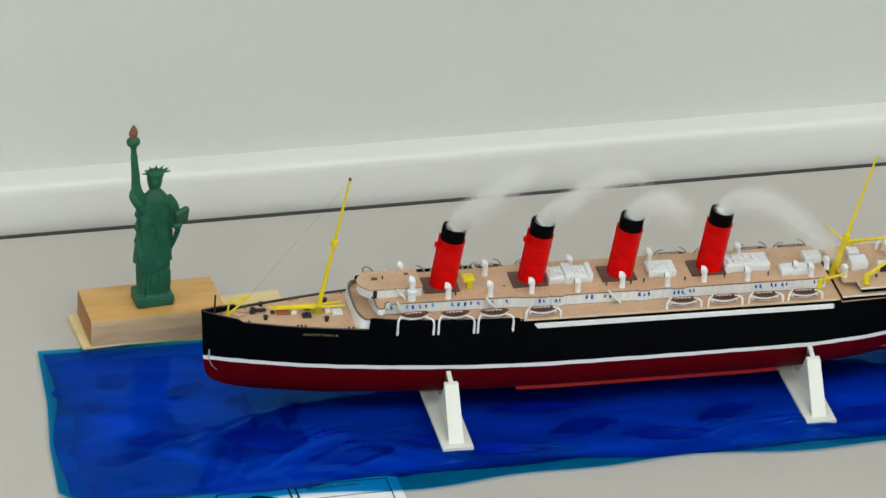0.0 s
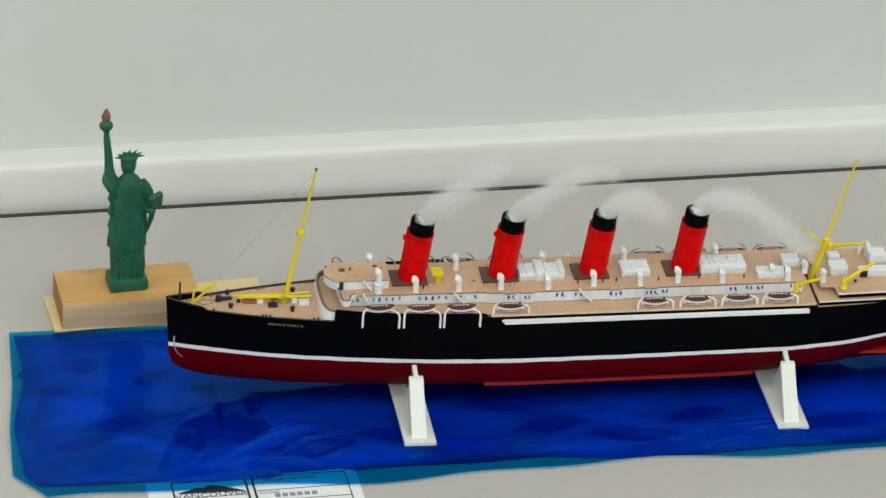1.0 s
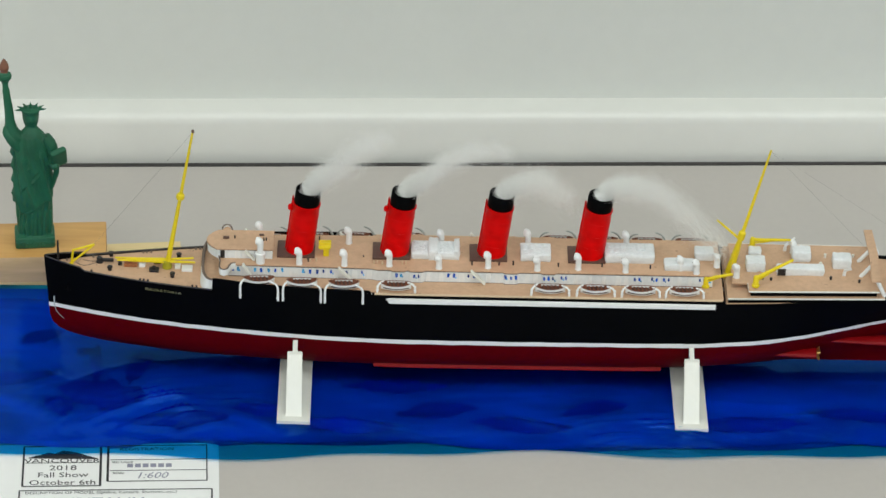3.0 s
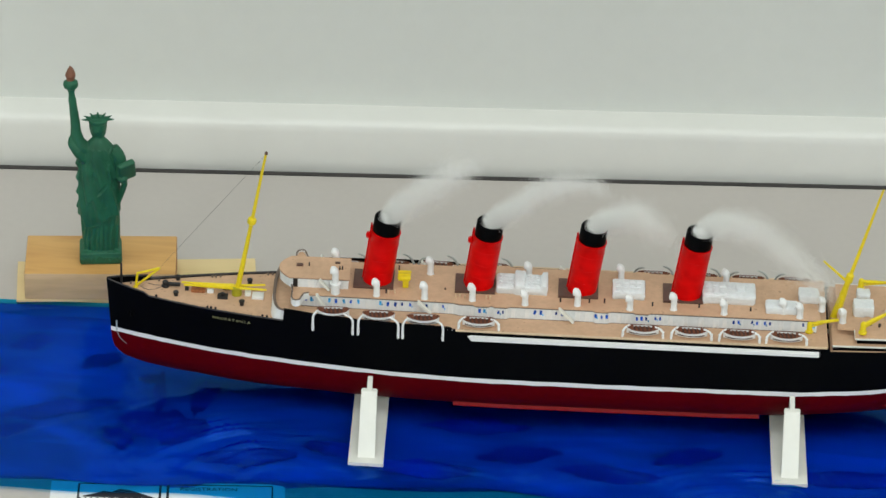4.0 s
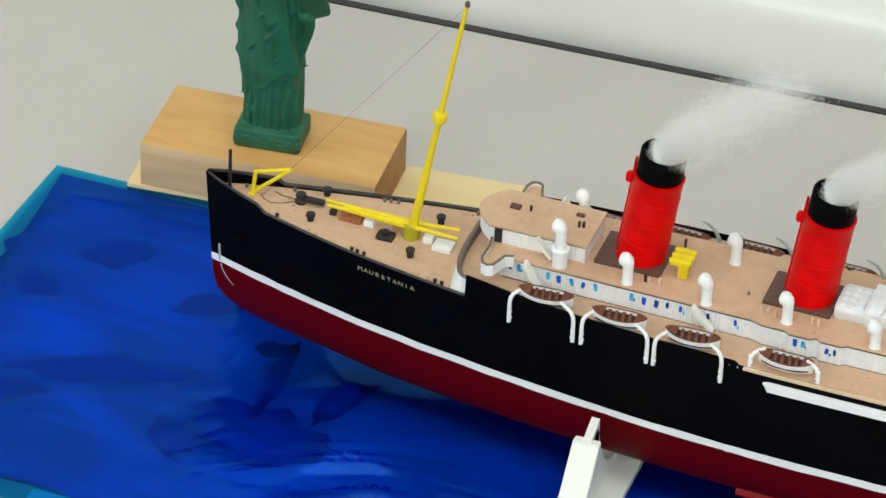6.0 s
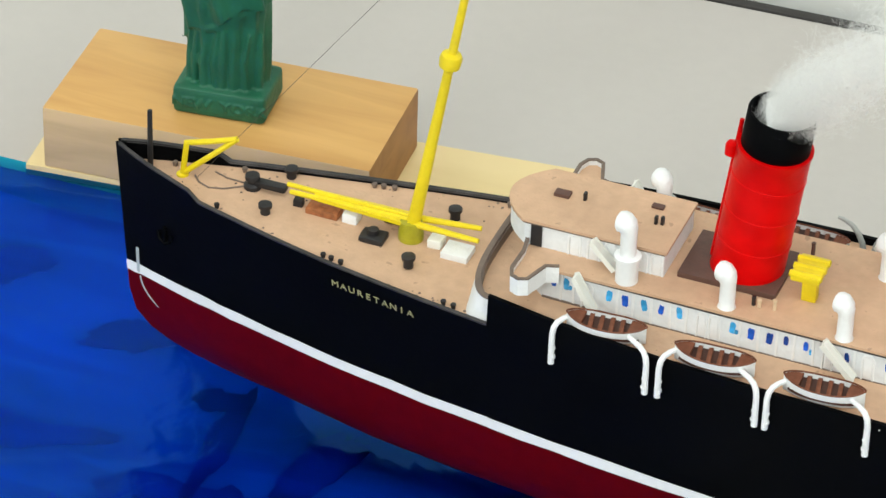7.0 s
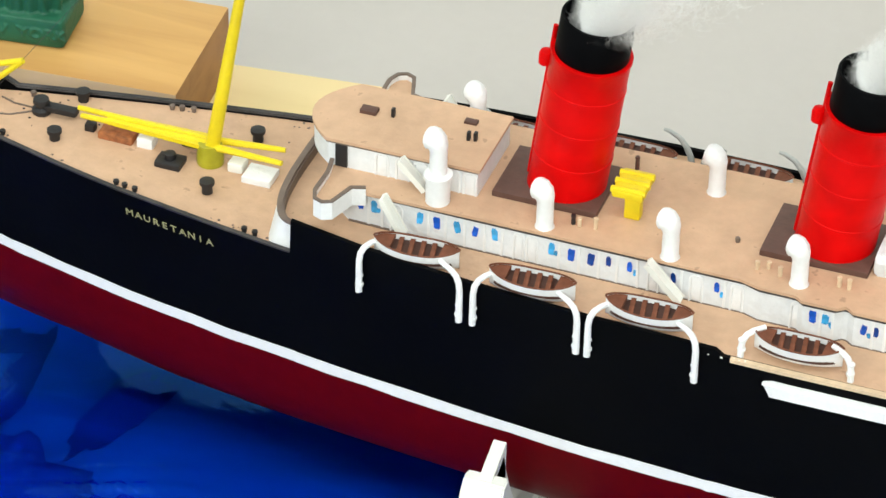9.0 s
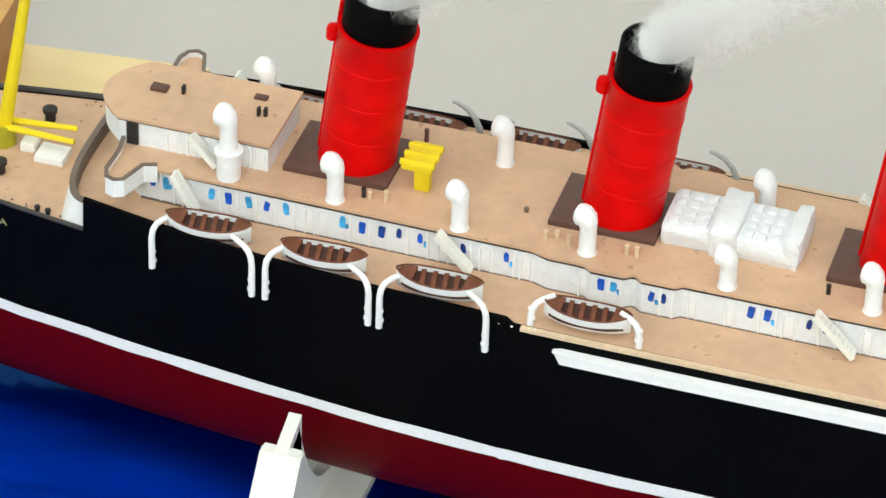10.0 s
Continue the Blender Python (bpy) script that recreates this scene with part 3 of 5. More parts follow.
for side in (-1, 1):
    rows = []
    for s in STATIONS:
        j0, j1 = rnd.uniform(-0.14, 0.14), rnd.uniform(-0.12, 0.12)
        lo, hi = WL0 - 0.12 + j0 + lift_wl(s), WL1 + 0.12 + j1 + lift_wl(s)
        rows.append([at_hull(s, lo, side, -0.3), at_hull(s, lo, side, 0.09), at_hull(s, (lo + hi) / 2, side, 0.12), at_hull(s, hi, side, 0.09), at_hull(s, hi, side, -0.3)])
    loft(bm, rows)
part("waterline_stripe", bm, M_WHITE, ship, "thin white waterline stripe")

# decks
def deck_outline(x0, x1, inset, n=40):
    xs = np.linspace(x0, x1, n)
    e = [(float(x), min(skin(x, 45.5), half_deck(x)) - inset) for x in xs]
    return [(x, -max(y, 0.1)) for x, y in e] + [(x, max(y, 0.1)) for x, y in e[::-1]]


bm = bmesh.new()
prism(bm, deck_outline(1.2, 73, 0.6), lambda x: deck_z(x) - 1.2, deck_z)
part("forecastle_deck", bm, M_DECK, ship, "tan painted forecastle deck")
bow_curve = [(67.6 + 6.6 * (1 - max(0, math.cos(a)) ** 0.62), 17.0 * math.copysign(abs(math.sin(a)) ** 0.75, math.sin(a))) for a in np.linspace(math.pi / 2, -math.pi / 2, 41)]
out = [(x, -(skin(x, 48.5) - 0.35)) for x in np.linspace(75, 288.4, 60)]
bm = bmesh.new()
prism(bm, [(x + 0.4, y) for x, y in bow_curve] + out + [(x, -y) for x, y in out[::-1]], lambda x: prom_z(x) - 1.2, prom_z)
part("promenade_deck", bm, M_DECK, ship, "tan promenade deck")
bm = bmesh.new()
prism(bm, deck_outline(289.6, 396.5, 0.5), lambda x: top_z(x) - 2, lambda x: top_z(x) - 0.5)
part("after_deck", bm, M_DECK, ship, "tan after deck")

# worn rim along the bulwark
for side in (-1, 1):
    bm = bmesh.new()
    loft(bm, [[at_hull(q, top_z(q) - 0.25, side, 0.04), at_hull(q, top_z(q), side, 0.05) + Vector((0, 0, 0.08)), at_hull(q, top_z(q), side, -0.72) + Vector((0, 0, 0.08)), at_hull(q, top_z(q) - 0.3, side, -0.8)]
              for q in STATIONS if 0.5 < q < 72.4])
    part("bulwark_rim", bm, M_RIM, ship)

# thin white margin of the promenade deck
for side in (-1, 1):
    bm = bmesh.new()
    loft(bm, [[(x, side * (half_deck(x) - 0.6), prom_z(x) + 0.12), (x, side * (half_deck(x) + 0.25), prom_z(x) + 0.12),
               (x, side * (half_deck(x) + 0.25), prom_z(x) - 0.45), (x, side * (half_deck(x) - 0.6), prom_z(x) - 0.45)] for x in np.linspace(141, 288, 50)], close=True)
    part("deck_margin", bm, M_POST, ship)
    bm = bmesh.new()
    prof = lambda x: [(x, side * (half_deck(x) - 0.5), 47.9), (x, side * (half_deck(x) + 1.1), 47.6 - 0.003 * (x - 148)), (x, side * (half_deck(x) + 1.15), 45.8), (x, side * (half_deck(x) - 0.5), 45.7)]
    tip_ = [(145.9, side * (half_deck(146) - 0.5), 47.5), (145.9, side * (half_deck(146) + 0.5), 47.2), (146.3, side * (half_deck(146) + 0.5), 46.9), (146.3, side * (half_deck(146) - 0.5), 46.9)]
    loft(bm, [tip_] + [prof(x) for x in np.linspace(147.3, 285.0, 40)], close=True)
    for r in (tip_, prof(285.5)):
        bm.faces.new([bm.verts.new(p) for p in r])
    bmesh.ops.remove_doubles(bm, verts=bm.verts, dist=0.01)
    part("side_strake", bm, M_WHITE, ship, "white projecting side strake")

# curved white breakwater front with brown cap
def ribbon(path, z0, z1, thick, cap=0.0):
    """A thin upright wall along a path."""
    bm = bmesh.new()
    pts = [Vector((x, y, 0)) for x, y in path]
    rows = []
    for i, p in enumerate(pts):
        d = (pts[min(i + 1, len(pts) - 1)] - pts[max(i - 1, 0)]).normalized()
        n = Vector((-d.y, d.x, 0)) * (thick / 2 + cap)
        a = z0(p.x, p.y) if callable(z0) else z0
        b = z1(p.x, p.y) if callable(z1) else z1
        rows.append([(p.x - n.x, p.y - n.y, a), (p.x + n.x, p.y + n.y, a), (p.x + n.x, p.y + n.y, b), (p.x - n.x, p.y - n.y, b)])
    loft(bm, rows, close=True)
    for r in (rows[0], rows[-1]):
        bm.faces.new([bm.verts.new(q) for q in r])
    bmesh.ops.remove_doubles(bm, verts=bm.verts, dist=0.005)
    return bm


bz = lambda x, y: 51.3 - 0.3 * (abs(y) / 18.4) ** 3
rake = lambda y: 0.7 + 1.7 * (abs(y) / 17) ** 2
foot = lambda x, y: math.copysign(min(abs(y), skin(x - rake(y), 46.4) - 0.8), y)
bm = bmesh.new()
loft(bm, [[(x - rake(y), foot(x, y), 45.8), (x - 0.35 - 0.35 * rake(y), y * 0.995, bz(x, y) - 2.0), (x - 0.3, y, bz(x, y)), (x + 0.3, y, bz(x, y)), (x + 0.3, y * 0.99, 45.8)] for x, y in bow_curve], close=True)
bw = part("breakwater_front", bm, M_WHITE, ship, "curved white bulkhead with brown cap rail")
part("cap_rail", ribbon(bow_curve, lambda x, y: bz(x, y) - 0.02, lambda x, y: bz(x, y) + 0.3, 0.7, 0.12), M_RAILBR, bw)
part("inner_lining", ribbon([(x + 0.55, y * 0.985) for x, y in bow_curve], 48.6, lambda x, y: bz(x, y) - 0.1, 0.3), M_RAILBR, bw)

# long promenade house with its windows
Z_BOAT = 56.0
hw = table_of((74, 11.0), (88, 11.6), (140, 12.3), (142, 13.2), (286, 13.4))
house = [(75.5, 0), (75.8, -5), (77, -9.5)] + [(x, -hw(x)) for x in (79, 86, 100, 120, 139.5, 142, 146)]
for bay in (151, 158.5, 198.5, 214.5):
    house += [(bay - 3.4, -13.3), (bay - 2.4, -14.1), (bay + 2.4, -14.1), (bay + 3.4, -13.3)]
house += [(284, -13.3)]
near_side = house[:]
house = house + [(x, -y) for x, y in house[::-1][:-1]]
bm = bmesh.new()
prism(bm, house, 49.2, Z_BOAT - 0.45)
ph = part("promenade_house", bm, M_HOUSE, ship, "long white deckhouse with blue windows", sharp=30)
wx = [80.9, 83, 90.2, 92.8, 96, 98.8, 101.8, 110.5, 113.5, 116.5, 119.2, 122.4, 129, 135.5, 150.1, 151.9, 157.6, 159.4, 172, 174.4, 180.5, 183,
      196.2, 198.6, 200.6, 212.6, 214.4, 216.3, 220, 221.8, 251, 253, 258.3, 260.3, 263.4, 265.4, 278.6, 280.4, 282.2]
rnd = random.Random(31)
WIN = []
for mat_ in (M_BLUEW, M_BLUEW, M_BLUEW, M_GLINT, M_GLINT, M_GLINT):
    # hand-painted dabs, each of its own uneven outline
    bm = bmesh.new()
    w, h = rnd.uniform(0.42, 0.62), rnd.uniform(0.85, 1.15)
    o = [(w * math.copysign(abs(math.cos(a)) ** 0.5, math.cos(a)) * rnd.uniform(0.75, 1.1), h * math.copysign(abs(math.sin(a)) ** 0.5, math.sin(a)) * rnd.uniform(0.8, 1.1)) for a in np.linspace(0.3, 6.1, 11)]
    prism(bm, o, -0.12, 0.12)
    bmesh.ops.transform(bm, matrix=Matrix.Rotation(radians(90), 4, "X"), verts=bm.verts)
    WIN.append(mesh_of("window", bm, mat_, smooth=False))
bm = bmesh.new()
tube(bm, [(-0.95, 0, -2.9), (-0.95, 0, 0.9), (-0.8, 0, 1.35), (-0.4, 0, 1.6), (0.4, 0, 1.6), (0.8, 0, 1.35), (0.95, 0, 0.9), (0.95, 0, -2.9)], 0.24, 6)
box(bm, -0.7, 0.7, -0.1, 0.1, -2.6, 1.3, 0.05)
PANEL = mesh_of("moulded_door", bm, M_WHITE)
bm = bmesh.new()
box(bm, -0.2, 0.2, -0.2, 0.2, -2.9, 2.4, 0.08)
POST = mesh_of("pilaster", bm, M_WHITE)
bm = bmesh.new()
box(bm, -0.3, 0.3, -0.13, 0.13, -0.5, 0.35, 0.05)
SPOT = mesh_of("vent", bm, M_BLACKFIT)


def wall_y(x):
    xs, ys = [p[0] for p in near_side[2:]], [p[1] for p in near_side[2:]]
    return float(np.interp(x, xs, ys))


rnd = random.Random(9)
for side in (-1, 1):
    for i, x in enumerate(wx):
        put("window", WIN[rnd.randrange(3) + (3 if 88 < x < 112 and rnd.random() < 0.8 or rnd.random() < 0.12 else 0)], ph, mm(x, -side * wall_y(x), 53.2 + rnd.uniform(-0.25, 0.2), 0, rnd.uniform(-9, 9), 0))
        if rnd.random() < 0.45:
            put("window", WIN[3 + rnd.randrange(3)], ph, mm(x + rnd.uniform(0.6, 0.9), -side * wall_y(x), 52.6 + rnd.uniform(-0.5, 0.2), 0, rnd.uniform(-20, 20), 0)).scale = (0.55, 1, 0.5)
        put("pilaster", POST, ph, mm(x + rnd.uniform(1.15, 1.4), -side * (wall_y(x + 1.3)), 52.9, 0, rnd.uniform(-2, 2), 0))
    for x in (86.5, 105.5, 107.5, 126, 132.4, 138.5, 147.5, 163.5, 169, 177.6, 189, 193, 205.5, 209, 226, 232, 238, 244, 247.4, 270, 274.4):
        put("moulded_door", PANEL, ph, mm(x, -side * wall_y(x), 52.9 + rnd.uniform(-0.2, 0.1), 0, rnd.uniform(-1.5, 1.5), 0)).scale = (rnd.uniform(0.6, 1.05), rnd.uniform(0.8, 1.5), 1)
    part("foot_moulding", ribbon([(x, -side * (y - 0.05)) for x, y in near_side[3:]], 49.7, 50.0, 0.3), M_RAILBR, ph)
for x, y, a in ((75.5, -1.6, -88), (75.7, -4.0, -86), (76.2, -6.4, -76), (76.7, -8.2, -72), (77.9, -10.0, -40), (75.5, 1.6, -92), (75.7, 4.0, -94)):
    put("window", WIN[rnd.randrange(3)], ph, mm(x, y, 53.1, 0, 0, a))
# dark strip painted in for the shadow under the boat deck's edge
for side in (-1, 1):
    part("eaves_shadow_line", ribbon([(x, -side * (y - 0.12)) for x, y in near_side[3:]], 54.95, 55.3, 0.2), M_RIM, ph)

# boat deck with bridge wings
wing = [(74.2, 0), (74.4, -5), (75.4, -10.5), (75.3, -15.6), (76.0, -17.4), (77.3, -18.0), (78.6, -17.4), (79.2, -15.5), (80.0, -13.0), (82, -12.3)]
edge = [(x, -hw(x) - 0.5) for x in (100, 120, 139, 142, 146)]
for bay in (151, 158.5, 198.5, 214.5):
    edge += [(bay - 3.6, -13.8), (bay - 2.6, -14.6), (bay + 2.6, -14.6), (bay + 3.6, -13.8)]
edge += [(270, -13.8), (285, -13.8)]
run = wing + edge
bm = bmesh.new()
prism(bm, run + [(x, -y) for x, y in run[::-1][:-1]], Z_BOAT - 0.5, Z_BOAT)
part("boat_deck", bm, M_DECK, ship, "tan boat deck carrying funnels and ventilators")
for side in (-1, 1):
    w = [(x, side * -y) for x, y in wing]
    wg = part("bridge_wing_bulwark", ribbon(w, lambda x, y: 53.9 if abs(y) > 11 else 55.2, 56.9, 0.45), M_WHITE, ship, "white bridge wing bulwark with brown cap")
    part("cap_rail", ribbon(w, 56.88, 57.12, 0.45, 0.08), M_RAILBR, wg)

# bridge house on the boat deck
front = [(69.6 + 4.6 * (abs(y) / 7.2) ** 2, y) for y in np.linspace(7.2, -7.2, 13)]
bm = bmesh.new()
prism(bm, front + [(97.4, -7.2), (97.4, 7.2)], Z_BOAT, 60.3)
bh = part("bridge_house", bm, M_HOUSE, ship, "white bridge house with tan roof", sharp=30)
bm = bmesh.new()
roof = [(x - 0.3, y * 1.05) for x, y in front] + [(97.8, -7.55), (97.8, 7.55)]
prism(bm, roof, 60.3, 60.8)
part("roof", bm, M_DECK, bh)
# brown strip painted in for the shadow under the roof's edge
part("eaves_shadow_line", ribbon([(x - 0.12, y * 1.02) for x, y in front] + [(97.5, -7.32)], 60.02, 60.28, 0.25), M_RAILBR, bh)
bm = bmesh.new()
box(bm, 75.4, 77.2, -7.55, -7.0, 56.2, 60.0)
part("doorway", bm, M_BLACKFIT, bh, "dark open doorway")
for x in (82.6, 85.8, 88.6, 93.6, 96.2):
    put("moulded_door", PANEL, bh, mm(x, -7.2, 58.2))
bm = bmesh.new()
box(bm, 76.2, 78.8, 0.2, 1.9, 60.75, 61.4, 0.15)
part("skylight", bm, M_BROWN, bh)
for x, y in ((81.2, 1.2), (93.6, -0.5), (94.6, -0.3)):
    bm = bmesh.new()
    box(bm, x - 0.25, x + 0.25, y - 0.4, y + 0.4, 60.75, 62.2, 0.1)
    part("post", bm, M_BLACKFIT, bh)
bm = bmesh.new()
box(bm, 91.5, 93.5, 3.2, 4.4, 60.75, 61.2, 0.1)
part("hatch", bm, M_BROWN, bh)


def stair(x0, z0, x1, z1, y0, y1):
    """A moulded ship's ladder: a sloping slab with treads."""
    bm = bmesh.new()
    d = Vector((x1 - x0, 0, z1 - z0))
    n = Vector((-d.z, 0, d.x)).normalized()
    for k in range(9):
        c = Vector((x0, 0, z0)) + d * (k + 0.5) / 9
        box(bm, -0.42, 0.42, y0, y1, -0.28, 0.28, 0.05, Matrix.Translation(c) @ Matrix.Rotation(-math.atan2(d.z, d.x), 4, "Y"))
    a, b = Vector((x0, 0, z0)), Vector((x1, 0, z1))
    for y in (y0 - 0.2, y1):
        q = [a + n * 0.4, b + n * 0.4, b - n * 0.5, a - n * 0.5]
        lo = [bm.verts.new((p.x, y, p.z)) for p in q]
        hi = [bm.verts.new((p.x, y + 0.2, p.z)) for p in q]
        bm.faces.new(lo), bm.faces.new(hi[::-1])
        for i in range(4):
            bm.faces.new((lo[i], lo[(i + 1) % 4], hi[(i + 1) % 4], hi[i]))
    return bm


for side in (-1, 1):
    for x0, z0, x1, z1, y in ((85.2, 57.2, 88.6, 51.2, 13.3), (125.6, 56.4, 130.8, 50.9, 13.6), (181.6, 56.6, 187.6, 50.6, 14.4)):
        a, b = sorted((side * (y - 0.2), side * (y + 1.3)))
        part("ladder", stair(x0, z0, x1, z1, a, b), M_CREAM, ship)
part("ladder", stair(86.0, 60.6, 90.0, 56.3, -9.3, -7.9), M_CREAM, bh)

# ---------------------------------------------------------------- funnels and their cotton smoke
LEAN = 7.0
bm = bmesh.new()
ringed = [(5.85, 0), (5.9, 0.3), (5.8, 1.0)]
for z in (6.6, 12.6, 18.6):
    ringed += [(5.8, z), (5.9, z + 0.08), (5.9, z + 0.26), (5.8, z + 0.34)]
lathe(bm, ringed + [(5.8, 23.5), (6.0, 23.8), (6.0, 24.3), (5.3, 24.3)], 48)
CASE = mesh_of("casing", bm, M_FUNNEL)
bm = bmesh.new()
lathe(bm, [(5.3, 23.9), (5.42, 24.3), (5.42, 30.4), (5.3, 30.6), (4.95, 30.6), (4.9, 27.4), (0.1, 27.2)], 48)
CAP = mesh_of("black_top", bm, M_BLACK)
bm = bmesh.new()
tube(bm, [(-6.0, 0.4, 0.3), (-6.0, 0.4, 26.6)], 0.36, 8)
PIPE = mesh_of("steam_pipe", bm, M_FUNNEL)
bm = bmesh.new()
lathe(bm, [(0.35, -1.2), (1.0, -1.0), (1.15, 0.5), (0.95, 1.1), (0.3, 1.3)], 12, Matrix.Translation((-6.5, 0, 21.0)))
WHISTLE = mesh_of("whistle", bm, M_FUNNEL)
bm = bmesh.new()
box(bm, -9.4, 6.6, -6.3, 6.3, 0, 1.0, 0.15)
PLATE = mesh_of("funnel_base", bm, M_BROWN)

FX = [108.7, 149.2, 190.4, 232.2]
PLUME = [  # offsets from the funnel's mouth and radii
    [(0, 0, -0.9, 5.0), (2.5, 0, 2.0, 5.2), (8, -1, 8, 6.6), (14, -2, 14.5, 7.6), (20, -3, 20.5, 8.0), (25, -4, 25, 7.6), (30, -5, 28.5, 6.8), (36, -6, 31, 5.6)],
    [(0, 0, -0.9, 5.0), (2.5, 0, 2.0, 4.9), (8, -1, 7, 5.2), (16, -2, 14, 5.8), (24, -3, 20, 6.2), (32, -4, 23.5, 6.0), (40, -5, 23.5, 5.4), (47, -6, 20.5, 4.4)],
    [(0, 0, -0.9, 5.0), (2.2, 0.6, 1.4, 5.0), (8, 2, 2.9, 6.4), (14, 4, 3.0, 7.6), (19, 5, 1.5, 8.0), (24, 6, -2.5, 7.8), (28, 7, -7, 6.6), (31, 8, -12, 5.4)],
    [(0, 0, -0.9, 5.0), (3, 0, 2.2, 5.0), (10, -1, 5.5, 6.2), (18, -2, 5.0, 7.2), (27, -3, 0.0, 7.6), (36, -4, -7, 7.6), (44, -5, -14, 7.4), (50, -6, -20.5, 6.6), (53, -6, -24, 4.4)],
]


def spline(P, n):
    """Points and radii along a smooth line through P."""
    P = [Vector(p) for p in P]
    res = []
    for k in range(n):
        u = k / (n - 1) * (len(P) - 1)
        i = min(int(u), len(P) - 2)
        f = u - i
        p0, p1, p2, p3 = P[max(i - 1, 0)], P[i], P[i + 1], P[min(i + 2, len(P) - 1)]
        res.append(0.5 * (2 * p1 + (p2 - p0) * f + (2 * p0 - 5 * p1 + 4 * p2 - p3) * f * f + (3 * p1 - p0 - 3 * p2 + p3) * f ** 3))
    return res


def cotton(name, P, parent, seed, strands=46000):
    """A teased tuft: a small plug in the funnel's mouth and thousands of hair-fine fibres that thin out along it."""
    rng = np.random.default_rng(seed)
    N = 80
    cen = np.array([tuple(c) for c in spline([p[:3] for p in P], N)])
    rad = np.interp(np.linspace(0, len(P) - 1, N), range(len(P)), [p[3] for p in P])
    core = bmesh.new()
    rows = []
    last = 11
    for k in range(last):
        d = Vector(cen[k + 1] - cen[max(k - 1, 0)]).normalized()
        u = (Vector((0, 1, 0)) - d * d.y).normalized()
        w = d.cross(u)
        fade = 0.8 * max(0.0, 1 - (k / last) ** 1.3) ** 0.8 + 0.01
        row = []
        for q in range(28):
            a = 2 * math.pi * q / 28
            v = Vector(cen[k]) + (u * math.cos(a) + w * math.sin(a)) * 4.8 * fade
            v += 0.7 * Vector(noise.noise_vector(v * 0.33 + Vector((seed, 0, 0)))) + 0.25 * Vector(noise.noise_vector(v * 1.1))
            row.append(v)
        rows.append(row)
    loft(core, rows, close=True)
    ob = put(name, mesh_of(name, core, M_CORE, sharp=180), parent, None, "wispy white cotton wool smoke")
    n = 5
    f = rng.random(strands)
    k0 = 5 + (1 - (1 - f) ** 0.5) * 0.99 * (N - 6)      # denser near the mouth
    k0 = np.where(rng.random(strands) < 0.2, rng.uniform(1.5, 20, strands), k0)
    step = rng.uniform(1.5, 5.0, strands)
    off = rng.normal(size=(strands, 3)) * np.where(k0 < 14, 0.42, 0.39)[:, None]
    long_ = np.linalg.norm(off, axis=1, keepdims=True)
    off *= np.minimum(1.0, np.clip(0.85 + (k0[:, None] - 8) * 0.025, 0.85, 1.35) / np.maximum(long_, 1e-6))
    # slow drift so that the tuft is not a tube
    drift = np.array([tuple(noise.noise_vector(Vector((k * 0.11, seed * 3.1, 0.4)))) for k in range(N)])
    side = rng.normal(size=(strands, 3))
    side /= np.linalg.norm(side, axis=1, keepdims=True)
    wd = rng.uniform(0.007, 0.019, strands)
    ph, curl = rng.uniform(0, 6.28, (strands, 3)), rng.uniform(0.1, 0.6, (strands, 1))
    loose = rng.random(strands) < np.where(k0 < 24, 0.85, 0.65)
    tuft = rng.normal(size=(strands, 3)) * 1.3
    V = np.zeros((strands, n, 2, 3))
    for q in range(n):
        kk = np.minimum(N - 1.001, k0 + step * (q / (n - 1) - 0.3))
        kk = np.maximum(kk, 0)
        at = lambda arr: np.stack([np.interp(kk, np.arange(N), arr[:, c]) for c in range(3)], 1)
        r = np.interp(kk, np.arange(N), rad)[:, None]
        ramp_ = np.clip((kk[:, None] - 8) / 40, 0, 1)
        kk = np.where(loose, np.minimum(k0, N - 1.001), kk)
        c = at(cen) + at(drift) * r * 0.35 * ramp_ + off * r + curl * np.sin(ph + q * np.array([1.1, 0.9, 1.3])) + np.where(loose, 1, 0)[:, None] * tuft * (q / (n - 1) - 0.5)
        a = (wd * (0.3 if q in (0, n - 1) else 1))[:, None]
        V[:, q, 0], V[:, q, 1] = c - side * a, c + side * a
    b = (np.arange(strands) * 2 * n)[:, None] + 2 * np.arange(n - 1)[None, :]
    faces = np.stack([b, b + 1, b + 3, b + 2], -1).reshape(-1, 4)
    me = bpy.data.meshes.new("fibre_halo")
    me.from_pydata((V.reshape(-1, 3) * MM).tolist(), [], faces.tolist())
    me.materials.append(M_COTTON)
    FIBRES.append((me, ob))
    return ob


FIBRES = []
for i, fx in enumerate(FX):
    f = put("funnel", CASE, ship, mm(fx, 0, Z_BOAT, 0, LEAN, 0), "red funnel with black top and ring seams")
    put("black_top", CAP, f, Matrix.Identity(4))
    put("steam_pipe", PIPE, f, Matrix.Identity(4))
    if i < 2:
        put("whistle", WHISTLE, f, Matrix.Identity(4))
    put("funnel_base", PLATE, ship, mm(fx, 0, Z_BOAT - 0.02), "dark brown funnel base plate")
    m = cotton("smoke_plume", PLUME[i], ship, 40 + i)
    tip = Matrix.Translation((fx, 0, Z_BOAT)) @ Matrix.Rotation(radians(LEAN), 4, "Y") @ Vector((0, 0, 30.0))
    m.matrix_parent_inverse = WORLD_INV[ship.name]
    m.matrix_basis = mm(*tip)
    tagged(put("fibre_halo", FIBRES[-1][0], m, Matrix.Identity(4)), kind="stuff")

